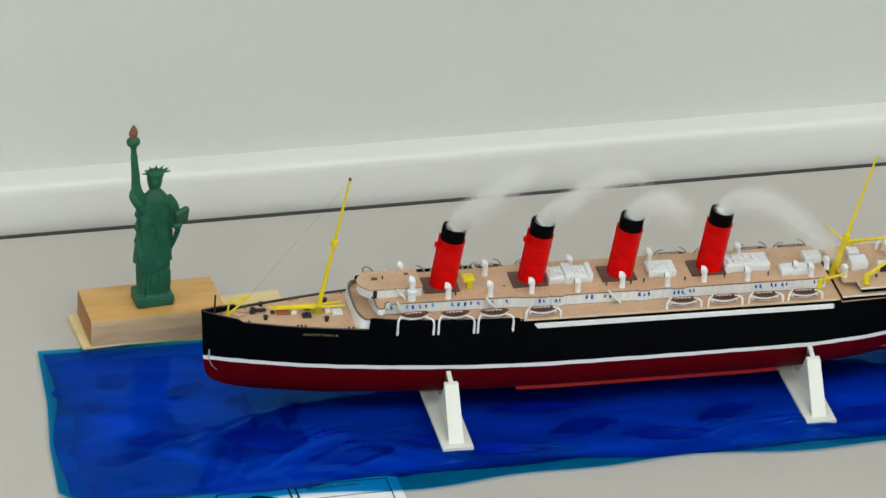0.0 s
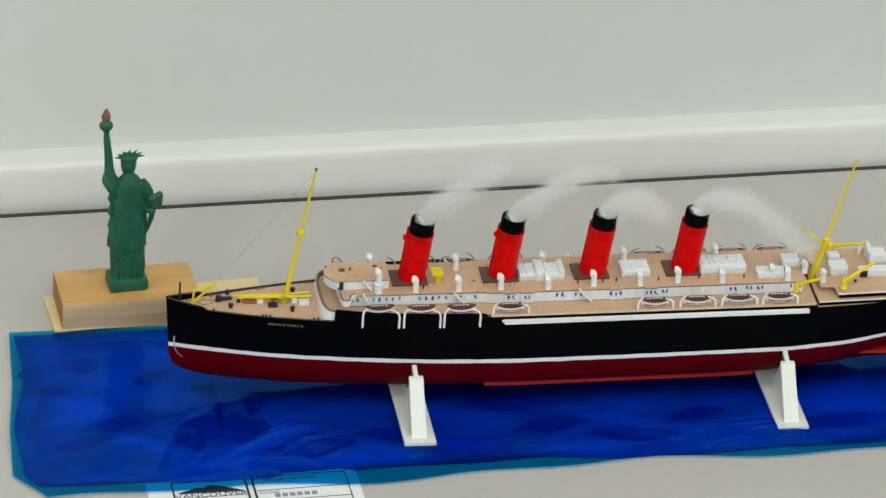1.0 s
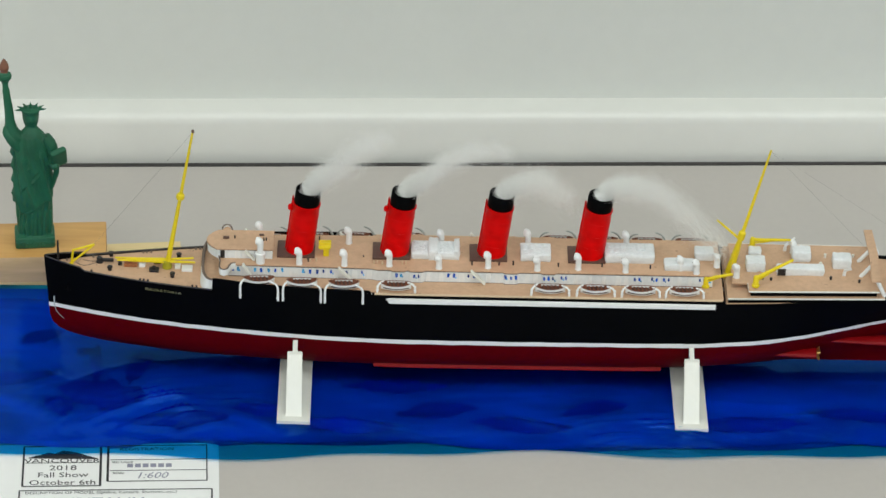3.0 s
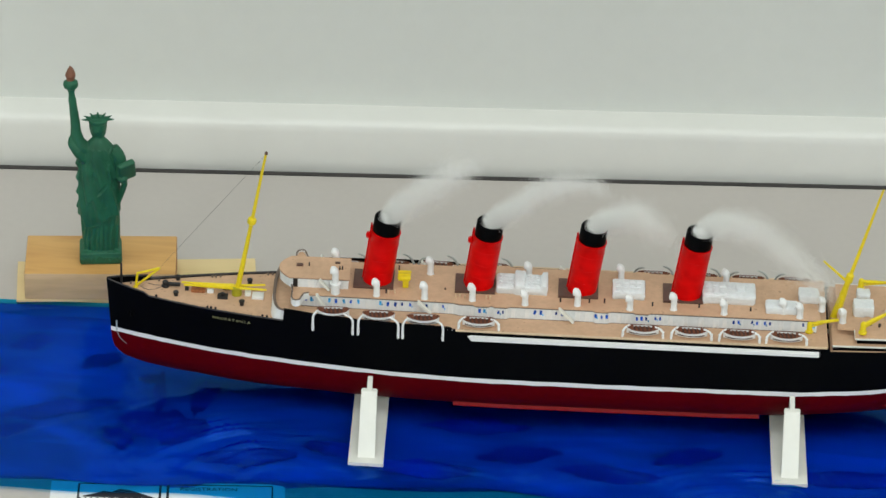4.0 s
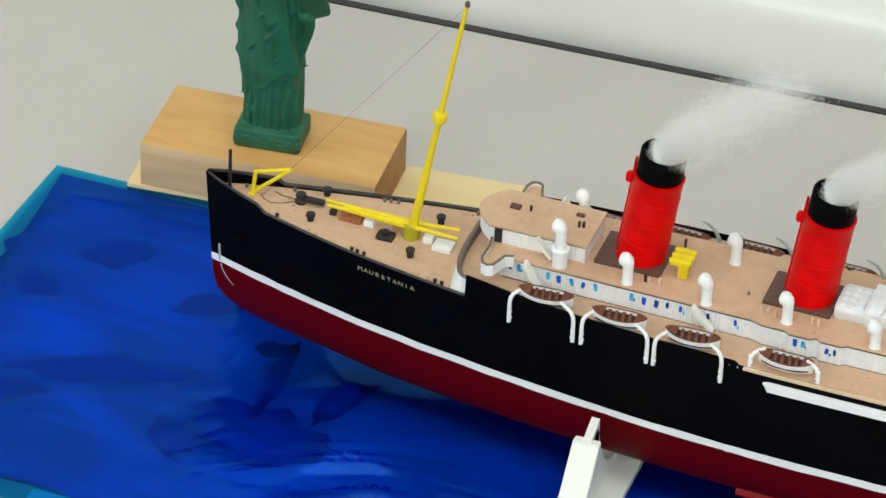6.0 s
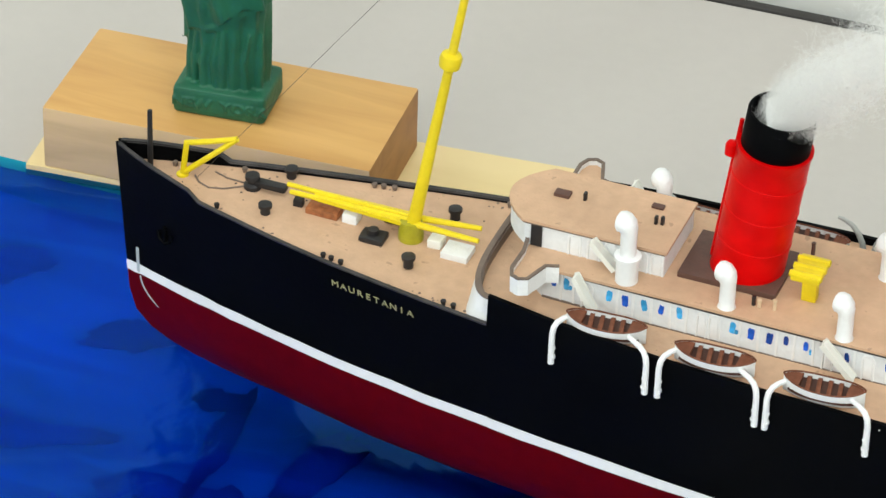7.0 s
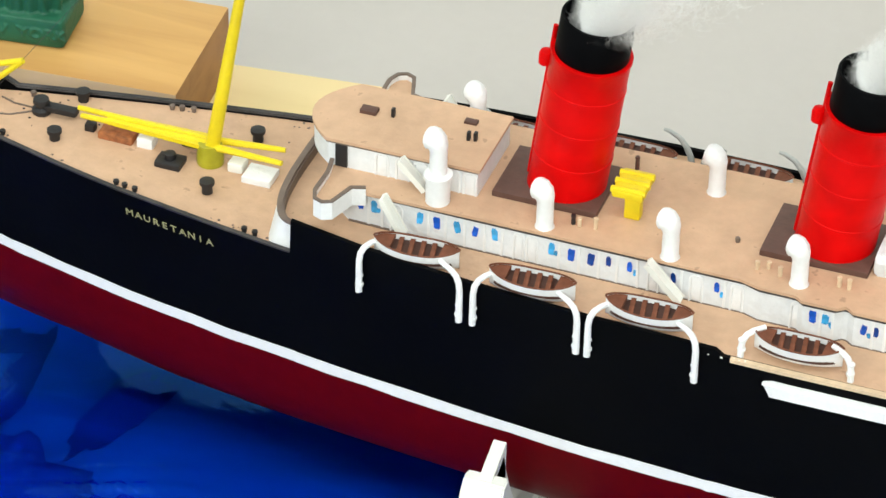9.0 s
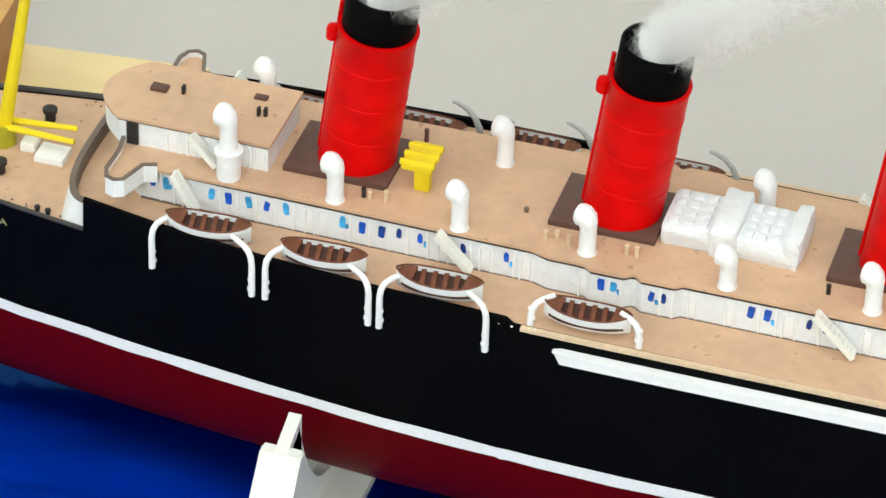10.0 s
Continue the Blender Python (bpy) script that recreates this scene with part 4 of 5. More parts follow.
# ---------------------------------------------------------------- cowl ventilators
def cowl(h, r=1.28, foot=0.0):
    """A ventilator: a round trunk with a bulging hood bent forward."""
    bm = bmesh.new()
    pts = [(0, 0, 0), (0, 0, 0.4), (0, 0, h * 0.5), (0, 0, h - 3.6), (-0.1, 0, h - 2.8), (-0.4, 0, h - 2.2), (-0.9, 0, h - 1.85), (-1.45, 0, h - 1.75), (-1.8, 0, h - 1.75)]
    tube(bm, pts, [r * 1.15, r, r * 0.97, r * 0.98, r * 1.12, r * 1.3, r * 1.38, r * 1.3, r * 1.12], 18)
    if foot:
        lathe(bm, [(r * 1.35, 0), (r * 1.35, foot), (r * 1.6, foot + 0.1), (r * 1.6, foot + 0.6), (r * 1.1, foot + 0.8)], 18)
    return mesh_of("cowl_ventilator", bm, M_WHITE, sharp=50)


bm = bmesh.new()
lathe(bm, [(1.6, 0), (1.55, 0.06), (0.2, 0.07)], 16)
MOUTH = mesh_of("mouth", bm, M_BLACKFIT)
C_TALL, C_MID, C_LOW = cowl(12.4, 1.35, 4.2), cowl(7.9), cowl(7.0)
for x, y, me, h, turn in ((92.4, -10.3, C_TALL, 12.4, -14), (91.6, 9.4, C_MID, 7.9, -30), (108.9, -10.6, C_MID, 7.9, -18), (128, -11.2, C_MID, 7.9, -18), (129.6, 6.6, C_MID, 7.9, -18),
                          (147, -10.8, C_MID, 7.9, -18), (168, -12.0, C_LOW, 7.0, -8), (169, 7.6, C_LOW, 7.0, -18), (188.8, -10.8, C_MID, 7.9, -18), (209.6, -12.0, C_LOW, 7.0, -8),
                          (206, 7.8, C_MID, 7.9, -20), (227, -10.6, C_MID, 7.9, -18), (247, -12.0, C_LOW, 7.0, -8), (248, 7.8, C_MID, 7.9, -20), (270.5, -9.5, C_LOW, 7.0, -8), (277, -12, C_LOW, 7.0, -8)):
    c = put("cowl_ventilator", me, ship, mm(x, y, Z_BOAT, 0, 0, turn), "white cowl ventilator")
    mo = put("mouth", MOUTH, c, mm(-1.8, 0, h - 1.75, 0, -90, 0))
    mo.scale = (0.8, 0.8, 1)

# ---------------------------------------------------------------- lifeboats and davits
def boat_mesh(L=12.8, B=4.5, D=3.3):
    bm = bmesh.new()
    rows = []
    for k in range(17):
        f = k / 16 * 2 - 1
        b = B / 2 * (1 - abs(f) ** 2.6) ** 0.75 + 0.12
        z1 = D + 0.7 * f * f
        rows.append([(f * L / 2, -b * math.cos(a), z1 - (z1 - 0.1 - 0.8 * f * f) * math.sin(a)) for a in np.linspace(0, math.pi, 9)])
    loft(bm, rows)
    for r in (rows[0], rows[-1]):
        bm.faces.new([bm.verts.new(p) for p in r])
    bmesh.ops.remove_doubles(bm, verts=bm.verts, dist=0.02)
    return mesh_of("lifeboat", bm, M_WHITE)


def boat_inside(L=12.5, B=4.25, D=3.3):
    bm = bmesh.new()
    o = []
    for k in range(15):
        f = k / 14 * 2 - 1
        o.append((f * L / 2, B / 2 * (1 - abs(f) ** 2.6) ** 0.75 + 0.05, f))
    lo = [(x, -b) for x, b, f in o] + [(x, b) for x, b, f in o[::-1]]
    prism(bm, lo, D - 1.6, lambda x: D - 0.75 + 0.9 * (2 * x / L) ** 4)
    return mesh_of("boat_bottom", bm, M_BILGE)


def gunwale(L=12.9, B=4.5, D=3.3):
    bm = bmesh.new()
    for s in (-1, 1):
        pts = []
        for k in range(17):
            f = k / 16 * 2 - 1
            pts.append((f * L / 2, s * (B / 2 * (1 - abs(f) ** 2.6) ** 0.75 + 0.08), D + 0.05 + 0.7 * f * f))
        tube(bm, pts, 0.15, 6)
    return mesh_of("gunwale", bm, M_BOATIN)


BOAT, INSIDE, GUN = boat_mesh(), boat_inside(), gunwale()
bm = bmesh.new()
box(bm, -0.36, 0.36, -2.0, 2.0, 0, 0.26, 0.05)
THWART = mesh_of("thwart", bm, M_BOATIN)
bm = bmesh.new()
nose = [(3.7, -1.75), (4.6, -1.5), (5.3, -1.1), (5.9, -0.6), (6.2, 0), (5.9, 0.6), (5.3, 1.1), (4.6, 1.5), (3.7, 1.75)]
prism(bm, nose, 2.9, lambda x: 3.22 + 0.7 * (x / 6.45) ** 2)
END_DECK = mesh_of("end_deck", bm, M_BOATIN)


def lifeboat(x, y, z, turn=0.0):
    b = put("lifeboat", BOAT, ship, mm(x, y, z, 0, 0, turn), "white lifeboat with brown interior")
    put("gunwale", GUN, b, Matrix.Identity(4))
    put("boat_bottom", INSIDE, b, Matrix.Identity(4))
    for k in (-2.5, -0.85, 0.85, 2.5):
        put("thwart", THWART, b, mm(k, 0, 2.82 + 0.018 * k * k, 0, 0, 8)).scale = (1, 1 - 0.016 * k * k, 1)
    for a in (0, 180):
        put("end_deck", END_DECK, b, mm(0, 0, 0, 0, 0, a))


def davit(drop, reach=4.2, rise=5.4):
    """A round arm: from its foot upwards, then curving inboard over the boat."""
    bm = bmesh.new()
    pts = [(0, 0, -drop), (0, 0, 0), (0, 0, rise - 2.4), (0, 0.25, rise - 1.2), (0, 0.9, rise - 0.4), (0, 2.0, rise - 0.05), (0, reach, rise)]
    tube(bm, pts, [0.52, 0.5, 0.48, 0.48, 0.46, 0.44, 0.4], 10)
    lathe(bm, [(0.3, 0), (0.62, 0.1), (0.62, 0.5), (0.3, 0.7)], 8, Matrix.Translation((0, 0.1, -drop + 0.9)))
    lathe(bm, [(0.3, 0), (0.56, 0.1), (0.56, 0.4), (0.3, 0.6)], 8, Matrix.Translation((0, 0.1, -drop + 2.6)))
    return mesh_of("davit", bm, M_WHITE)


D_LONG, D_SHORT = davit(4.6, 4.8, 3.3), davit(0.2, 3.8, 3.7)
# far-side davits: grey, where the near ones are white
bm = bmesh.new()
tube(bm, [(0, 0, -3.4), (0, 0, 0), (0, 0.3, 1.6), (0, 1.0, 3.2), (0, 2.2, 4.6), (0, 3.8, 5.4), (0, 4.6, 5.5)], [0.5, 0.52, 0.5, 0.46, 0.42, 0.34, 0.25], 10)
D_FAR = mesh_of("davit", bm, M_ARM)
FWD = [92.2, 110.3, 128.0]
for side, along in ((-1, 0.0), (1, 4.2)):
    near = side < 0
    for x in FWD:
        y = half_deck(x) - (2.7 if near else 7.0)
        lifeboat(x + along, side * y, prom_z(x) + (0.1 if near else 0.8), side * -3.0 if x < 100 else side * -1.5)
        for dx, turn in ((-7.9, -36), (8.1, 56)):
            yy = half_deck(x + dx) + (0.75 if near else -5.0)
            put("davit", D_LONG if near else D_FAR, ship, mm(x + along + dx, side * yy, prom_z(x) + (-0.3 if near else 1.6), 0, 0, turn if near else 180 - turn * 1.6), "curved davit arm, white near and grey far")
    for x in (150.0, 215.0, 234.2, 253.2, 271.8):
        lifeboat(x + along, side * (half_deck(x) - (3.0 if near else 7.0)), prom_z(x) + (0.0 if near else 0.8))
        for dx, turn in ((-7.9, -44), (8.1, 60)):
            put("davit", D_SHORT if near else D_FAR, ship, mm(x + along + dx, side * (half_deck(x) - (1.4 if near else 5.0)), prom_z(x) + (0.2 if near else 1.6), 0, 0, turn if near else 180 - turn * 1.4), "curved davit arm, white near and grey far")

# ---------------------------------------------------------------- deckhouses between the funnels
def lumpy(x0, x1, y0, y1, z0, z1, seed):
    bm = bmesh.new()
    box(bm, x0, x1, y0, y1, z0, z1, 0.9)
    bmesh.ops.subdivide_edges(bm, edges=bm.edges, cuts=3, use_grid_fill=True)
    for v in bm.verts:
        v.co += 0.3 * Vector(noise.noise_vector(v.co * 0.7 + Vector((seed, 0, 0))))
        if v.co.z < z0 + 0.3:
            v.co.z = z0
    return bm


def panelled(x0, x1, y0, y1, z, nx, ny, parent):
    """Raised lids in rows on a skylight's roof."""
    for i in range(nx):
        for k in range(ny):
            cx, cy = x0 + (x1 - x0) * (i + 0.5) / nx, y0 + (y1 - y0) * (k + 0.5) / ny
            bm = bmesh.new()
            box(bm, cx - 0.36 * (x1 - x0) / nx, cx + 0.36 * (x1 - x0) / nx, cy - 0.36 * (y1 - y0) / ny, cy + 0.36 * (y1 - y0) / ny, z - 0.4, z + 0.45, 0.4)
            for v in bm.verts:
                v.co += 0.16 * Vector(noise.noise_vector(v.co * 0.8))
            part("lid", bm, M_HOUSE, parent)


def skylight(x0, x1, y0, y1, top, seed, rows, label="white roughly painted skylight house"):
    """A lumpy house with rows of raised lids: (x0, x1, across, along)."""
    house_ = part("engine_skylight", lumpy(x0, x1, y0, y1, Z_BOAT, top, seed), M_HOUSE, ship, label)
    for a, b, nx, ny in rows:
        panelled(a, b, y0 + 0.6, y1 - 0.6, top, nx, ny, house_)
    return house_


wd = skylight(156.2, 176.6, -5.4, 4.8, 59.4, 1, ((156.8, 163.2, 3, 4), (168.0, 173.6, 3, 4)))
part("cross_trunk", lumpy(163.4, 167.6, -6.1, 5.4, Z_BOAT, 60.9, 2), M_HOUSE, wd)
part("cross_trunk", lumpy(174.1, 176.8, -5.6, 5.1, Z_BOAT, 60.6, 21), M_HOUSE, wd)
skylight(202.6, 215.6, -5.6, 4.6, 59.4, 3, ((203.4, 214.8, 4, 3),))
wd = skylight(238.4, 259.6, -5.6, 4.8, 60.2, 4, ((239.2, 250.6, 4, 2),))
part("hatch_lid", lumpy(251.5, 255.5, -2, 2, 60.1, 61.2, 8), M_HOUSE, wd)
part("deck_house", lumpy(263.4, 276.4, -10.8, -4.6, Z_BOAT, 59.2, 5), M_HOUSE, ship, "small white deck house")
part("deck_house", lumpy(276.8, 285.0, -2.5, 4.4, Z_BOAT, 59.8, 6), M_HOUSE, ship, "small white deck house")

# yellow searchlight platform
bm = bmesh.new()
box(bm, 118.9, 121.3, -4.6, -2.8, Z_BOAT, 60.2, 0.25)
comp = part("standard_compass", bm, M_YEL, ship, "bright yellow compass platform")
bm = bmesh.new()
box(bm, 117.2, 121.9, -5.6, 0.6, 60.0, 61.2, 0.25)
for a in (-4.8, -2.6, -0.4):
    tube(bm, [(116.9, a, 60.9), (122.1, a, 61.0)], 0.55, 8)
part("platform", bm, M_YEL, comp)

# small deck fittings
for x, y, z, h, mt in ((112.6, -8.6, Z_BOAT, 1.6, M_BLACKFIT), (113.6, -8.8, Z_BOAT, 1.4, M_POST), (116.0, -8.6, Z_BOAT, 1.9, M_POST), (140.5, -9.6, Z_BOAT, 1.4, M_POST), (142, -8.8, Z_BOAT, 1.2, M_POST),
                       (152.5, -9.4, Z_BOAT, 1.7, M_POST), (154, -9.5, Z_BOAT, 1.7, M_POST), (144.0, -10.0, Z_BOAT, 1.6, M_POST), (182.0, -9.0, Z_BOAT, 1.6, M_BLACKFIT), (199.5, -8.4, Z_BOAT, 2.0, M_BLACKFIT),
                       (193.5, -8.6, Z_BOAT, 1.5, M_BLACKFIT), (237.2, -8.4, Z_BOAT, 1.6, M_BLACKFIT), (257.6, -9.2, Z_BOAT, 1.8, M_BLACKFIT), (218.6, -8.8, Z_BOAT, 1.7, M_BLACKFIT), (126.0, -2.0, Z_BOAT, 0.9, M_POST), (136.0, -4.2, Z_BOAT, 0.7, M_RAILBR), (117.0, 8, Z_BOAT, 2.2, M_BROWN)):
    bm = bmesh.new()
    lathe(bm, [(0.34, 0), (0.32, h - 0.4), (0.4, h - 0.3), (0.36, h), (0.1, h + 0.05)], 8, Matrix.Translation((x, y, z)))
    part("bollard", bm, mt, ship)

# ---------------------------------------------------------------- forecastle fittings
fz = 46.4
bm = bmesh.new()
tube(bm, [(5.9, 0.2, 46.6), (6.0, 0.2, 58.4)], [0.5, 0.42], 10)
part("jackstaff", bm, M_BLACKFIT, ship, "short black jackstaff")
bm = bmesh.new()
lathe(bm, [(1.0, 0), (1.15, 0.4), (1.0, 1.0), (0.4, 1.3)], 12, Matrix.Translation((11.6, 0.4, fz)))
tube(bm, [(11.6, 0.4, fz + 0.6), (12.4, 0.6, 53.8)], 0.5, 8)
tube(bm, [(12.2, 0.6, 53.5), (17.0, 0.6, 55.0), (21.4, 0.6, 56.6)], 0.5, 8)
tube(bm, [(11.8, 0.4, fz + 1.2), (17.0, 0.5, 52.4), (21.4, 0.6, 56.6)], 0.5, 8)
part("anchor_crane", bm, M_YEL, ship, "yellow anchor crane")
for x, y in ((28.2, -3.6), (55.0, -7.8), (57.0, 7.6), (28.0, 7.6)):
    bm = bmesh.new()
    lathe(bm, [(0.85, 0), (0.8, 1.3), (1.15, 1.5), (1.15, 2.1), (0.3, 2.2)], 14, Matrix.Translation((x, y, fz - 0.1)))
    part("capstan", bm, M_BLACKFIT, ship, "black capstan")
bm = bmesh.new()
lathe(bm, [(1.5, 0), (1.5, 1.0), (0.9, 1.4), (0.9, 2.0), (1.3, 2.2), (1.2, 2.8), (0.2, 2.9)], 14, Matrix.Translation((23.4, 2.2, fz)))
box(bm, 23.6, 29.4, 1.5, 3.2, fz + 0.9, fz + 2.0, 0.35)
part("windlass", bm, M_BLACKFIT, ship, "black anchor windlass")
for x0, x1, y0, y1, h, mt in ((31.4, 33.0, 0.2, 1.8, 1.3, M_BLACKFIT), (34.0, 39.6, -0.8, 2.2, 1.1, M_RUST), (40.4, 43.0, -0.6, 1.8, 1.5, M_WHITE), (46.6, 49.6, 2.2, 4.4, 1.6, M_BLACKFIT), (44.8, 49.0, -4.4, -1.2, 0.7, M_BLACKFIT), (55.6, 58.0, -1.4, 1.2, 1.2, M_CREAM)):
    bm = bmesh.new()
    box(bm, x0, x1, y0, y1, fz - 0.4, fz + h, 0.25)
    bmesh.ops.subdivide_edges(bm, edges=bm.edges, cuts=1, use_grid_fill=True)
    for v in bm.verts:
        v.co += 0.12 * Vector(noise.noise_vector(v.co * 0.8))
    part("winch", bm, mt, ship)
bm = bmesh.new()
lathe(bm, [(0.9, 0), (0.9, 1.0), (0.2, 1.2)], 12, Matrix.Translation((46.8, -2.6, fz + 0.6)))
part("drum", bm, M_BLACKFIT, ship)
bm = bmesh.new()
box(bm, 58.6, 63.2, -3.2, 0.8, fz - 0.5, fz + 0.7, 0.12)
part("hatch_cover", bm, M_WHITE, ship, "white hatch cover")
for side in (-1, 1):
    for x in (41.5, 43, 44.8, 63.8, 65.6, 9.5, 20.5):
        bm = bmesh.new()
        lathe(bm, [(0.4, 0), (0.36, 0.5), (0.5, 0.6), (0.45, 0.9), (0.1, 1.0)], 8, Matrix.Translation((x, side * (half_deck(x) - 2.3), deck_z(x) - 0.05)))
        part("bollard", bm, M_RAILBR if side > 0 else M_BLACKFIT, ship)
bm = bmesh.new()
rows = [(13.6, 1.0), (15.0, -0.5), (17.0, -1.2), (19.4, -0.4), (22.0, 1.6)]
tube(bm, [(x, y, deck_z(x) + 0.12) for x, y in rows], 0.16, 6)
tube(bm, [(16.2, 3.4, deck_z(16) + 0.12), (18.6, 2.6, deck_z(18) + 0.12), (22.4, 2.6, deck_z(22) + 0.12)], 0.16, 6)
part("anchor_chain", bm, M_RAILBR, ship)

# glue and paint crumbs left along the forecastle's edges and at the hull's step
rnd = random.Random(77)
for count, mt, where in ((46, M_RAILBR, "edge"), (16, M_BLACKFIT, "deck"), (14, M_CREAM, "step")):
    bm = bmesh.new()
    for _ in range(count):
        if where == "edge":
            x = rnd.uniform(20, 70) if rnd.random() < 0.6 else rnd.uniform(60, 71)
            y, z = rnd.choice((-1, -1, 1)) * (min(skin(x, 45.5), half_deck(x)) - rnd.uniform(1.0, 2.4)), deck_z(x)
        elif where == "deck":
            x = rnd.uniform(12, 66)
            y, z = rnd.uniform(-0.7, 0.7) * half_deck(x), deck_z(x)
        else:
            x = rnd.uniform(137.6, 144)
            y, z = -half_deck(x) - rnd.uniform(-0.4, 0.1), 50.0 - rnd.uniform(0, 0.25)
        r = rnd.uniform(0.1, 0.3)
        blob = bmesh.ops.create_icosphere(bm, subdivisions=1, radius=r, matrix=Matrix.Translation((x, y, z)))["verts"]
        for v in blob:
            v.co += 0.5 * r * Vector(noise.noise_vector(v.co * 3))
            v.co.z = z + (v.co.z - z) * 0.7
    tagged(part("paint_crumbs", bm, mt, ship), kind="stuff")

# masts with derricks
bm = bmesh.new()
tube(bm, [(52.4, 0, fz + 1), (58.3, 0, 81.4), (63.8, 0, 113.6)], [1.15, 0.75, 0.5], 14)
mast = part("foremast", bm, M_YEL, ship, "raked yellow foremast")
bm = bmesh.new()
lathe(bm, [(2.1, -0.6), (2.1, 0.8), (1.9, 2.6), (1.8, 3.2), (0.4, 3.3)], 18, Matrix.Translation((52.3, 0, fz)))
part("mast_heel", bm, M_HEEL, mast, "olive yellow mast heel")
bm = bmesh.new()
lathe(bm, [(0.9, -1.7), (1.7, -1.0), (1.85, 0.4), (1.6, 1.2), (0.8, 1.6)], 14, Matrix.Translation((58.3, 0, 81.6)) @ Matrix.Rotation(radians(9.5), 4, "Y"))
part("crows_nest", bm, M_YEL, mast)
bm = bmesh.new()
lathe(bm, [(0.55, -0.6), (0.7, 0), (0.5, 0.6), (0.2, 0.9)], 8, Matrix.Translation((63.85, 0, 113.6)))
part("truck", bm, M_BROWN, mast)
for y0, x0, y1, z1, wide in ((1.6, 30.0, 1.5, 49.6, 1), (0.1, 31.0, 0.2, 49.2, 1), (-0.9, 64.4, -1.2, 49.6, 0), (1.9, 63.6, 2.3, 49.6, 0)):
    bm = bmesh.new()
    tube(bm, [(52.0, y0 * 0.6, 49.4), (x0, y1, z1)], [0.62, 0.42], 8)
    part("derrick_boom", bm, M_YEL, mast)
bm = bmesh.new()
prism(bm, [(35.5, -0.2), (51.4, -1.3), (51.4, 2.2), (34.5, 2.0)], 48.9, 49.6)
part("derrick_crutch", bm, M_YEL, mast)
bm = bmesh.new()
lathe(bm, [(1.9, 0), (1.8, 6), (1.4, 15), (1.1, 20), (1.7, 21), (1.5, 24), (0.5, 25)], 14, Matrix.Translation((291.2, 0, 46)) @ Matrix.Rotation(radians(13), 4, "Y"))
tube(bm, [(294.0, 0, 58), (306.0, 0, 110)], [0.9, 0.45], 12)
mast = part("mainmast", bm, M_YEL, ship, "raked yellow mainmast")
bm = bmesh.new()
tube(bm, [(295.5, 0, 66), (285.6, 2, 74)], [0.6, 0.4], 8)
part("derrick_boom", bm, M_YEL, mast)
for p, q in (((281.2, -13.0, 50), (292.0, -15.5, 58)), ((302, -16.5, 53), (318, -8.0, 61)), ((302.5, 14, 53), (318, 8, 61))):
    bm = bmesh.new()
    lathe(bm, [(1.7, 0), (1.7, 0.8), (1.25, 1.1), (1.15, 4.4), (0.7, 5.2), (0.2, 5.4)], 12, Matrix.Translation(p))
    tube(bm, [(p[0], p[1], p[2] + 4), q], [0.85, 0.6], 8)
    tube(bm, [(p[0], p[1], p[2] + 2.2), tuple(p[k] + (q[k] - p[k]) * 0.62 + (1.2 if k == 2 else 0) for k in range(3))], [0.4, 0.3], 6)
    part("cargo_crane", bm, M_YEL, ship, "yellow cargo crane")
bm = bmesh.new()
for a, b in (((14.2, 0.6, 47.2), (63.7, 0, 113.0)), ((306, 0, 109.5), (352, 0, 60)), ((306, 0, 109.5), (390, 3, 51))):
    bm = bmesh.new()
    tube(bm, [a, b], 0.036 if a[0] < 100 else 0.022, 4)
    part("rigging_line", bm, M_THREAD, ship, "fine dark rigging thread")

# ---------------------------------------------------------------- after superstructure
bm = bmesh.new()
prism(bm, [(290.5, -20.6), (356.5, -18.6), (356.5, 18.6), (290.5, 20.6)], 46.8, 48.8)
ah = part("after_house", bm, M_BLACK, ship, "low black after deckhouse with tan decks")
bm = bmesh.new()
prism(bm, [(290.2, -21.0), (357, -19.0), (357, 19.0), (290.2, 21.0)], 48.8, 49.3)
part("lower_deck", bm, M_DECK, ah)
bm = bmesh.new()
prism(bm, [(300.0, -18.6), (353.6, -17.2), (353.6, 17.2), (300, 18.6)], 49.3, 51.6)
part("deck_wall", bm, M_BLACK, ah)
bm = bmesh.new()
prism(bm, [(299.0, -19.6), (354.6, -18.2), (354.6, 18.2), (292.5, 18.6), (292.5, -13.0), (299, -13.4)], 51.6, 52.2)
part("upper_deck", bm, M_DECK, ah)
for edge_ in ([(290.2, -21.0), (357, -19.0)], [(357, 19.0), (290.2, 21.0)]):
    part("deck_margin", ribbon(edge_, 48.78, 49.42, 0.35), M_CREAM, ah)
for edge_ in ([(299.0, -13.4), (299.0, -19.6), (354.6, -18.2)], [(354.6, 18.2), (292.5, 18.6)]):
    part("deck_margin", ribbon(edge_, 51.7, 52.32, 0.35), M_CREAM, ah)
Z_AFT = 52.2
for x, y, h in ((305.5, -9.6, 1.5), (309, -10.4, 1.2), (334.5, -9.0, 1.4), (346.5, -11, 1.3), (345.5, 9, 1.5), (331, 2.0, 1.6), (333.5, 8.5, 1.8)):
    bm = bmesh.new()
    lathe(bm, [(0.5, 0), (0.45, h - 0.5), (0.65, h - 0.4), (0.6, h), (0.1, h + 0.05)], 8, Matrix.Translation((x, y, Z_AFT)))
    part("bollard", bm, M_BLACKFIT if y < 0 else M_CREAM, ship)
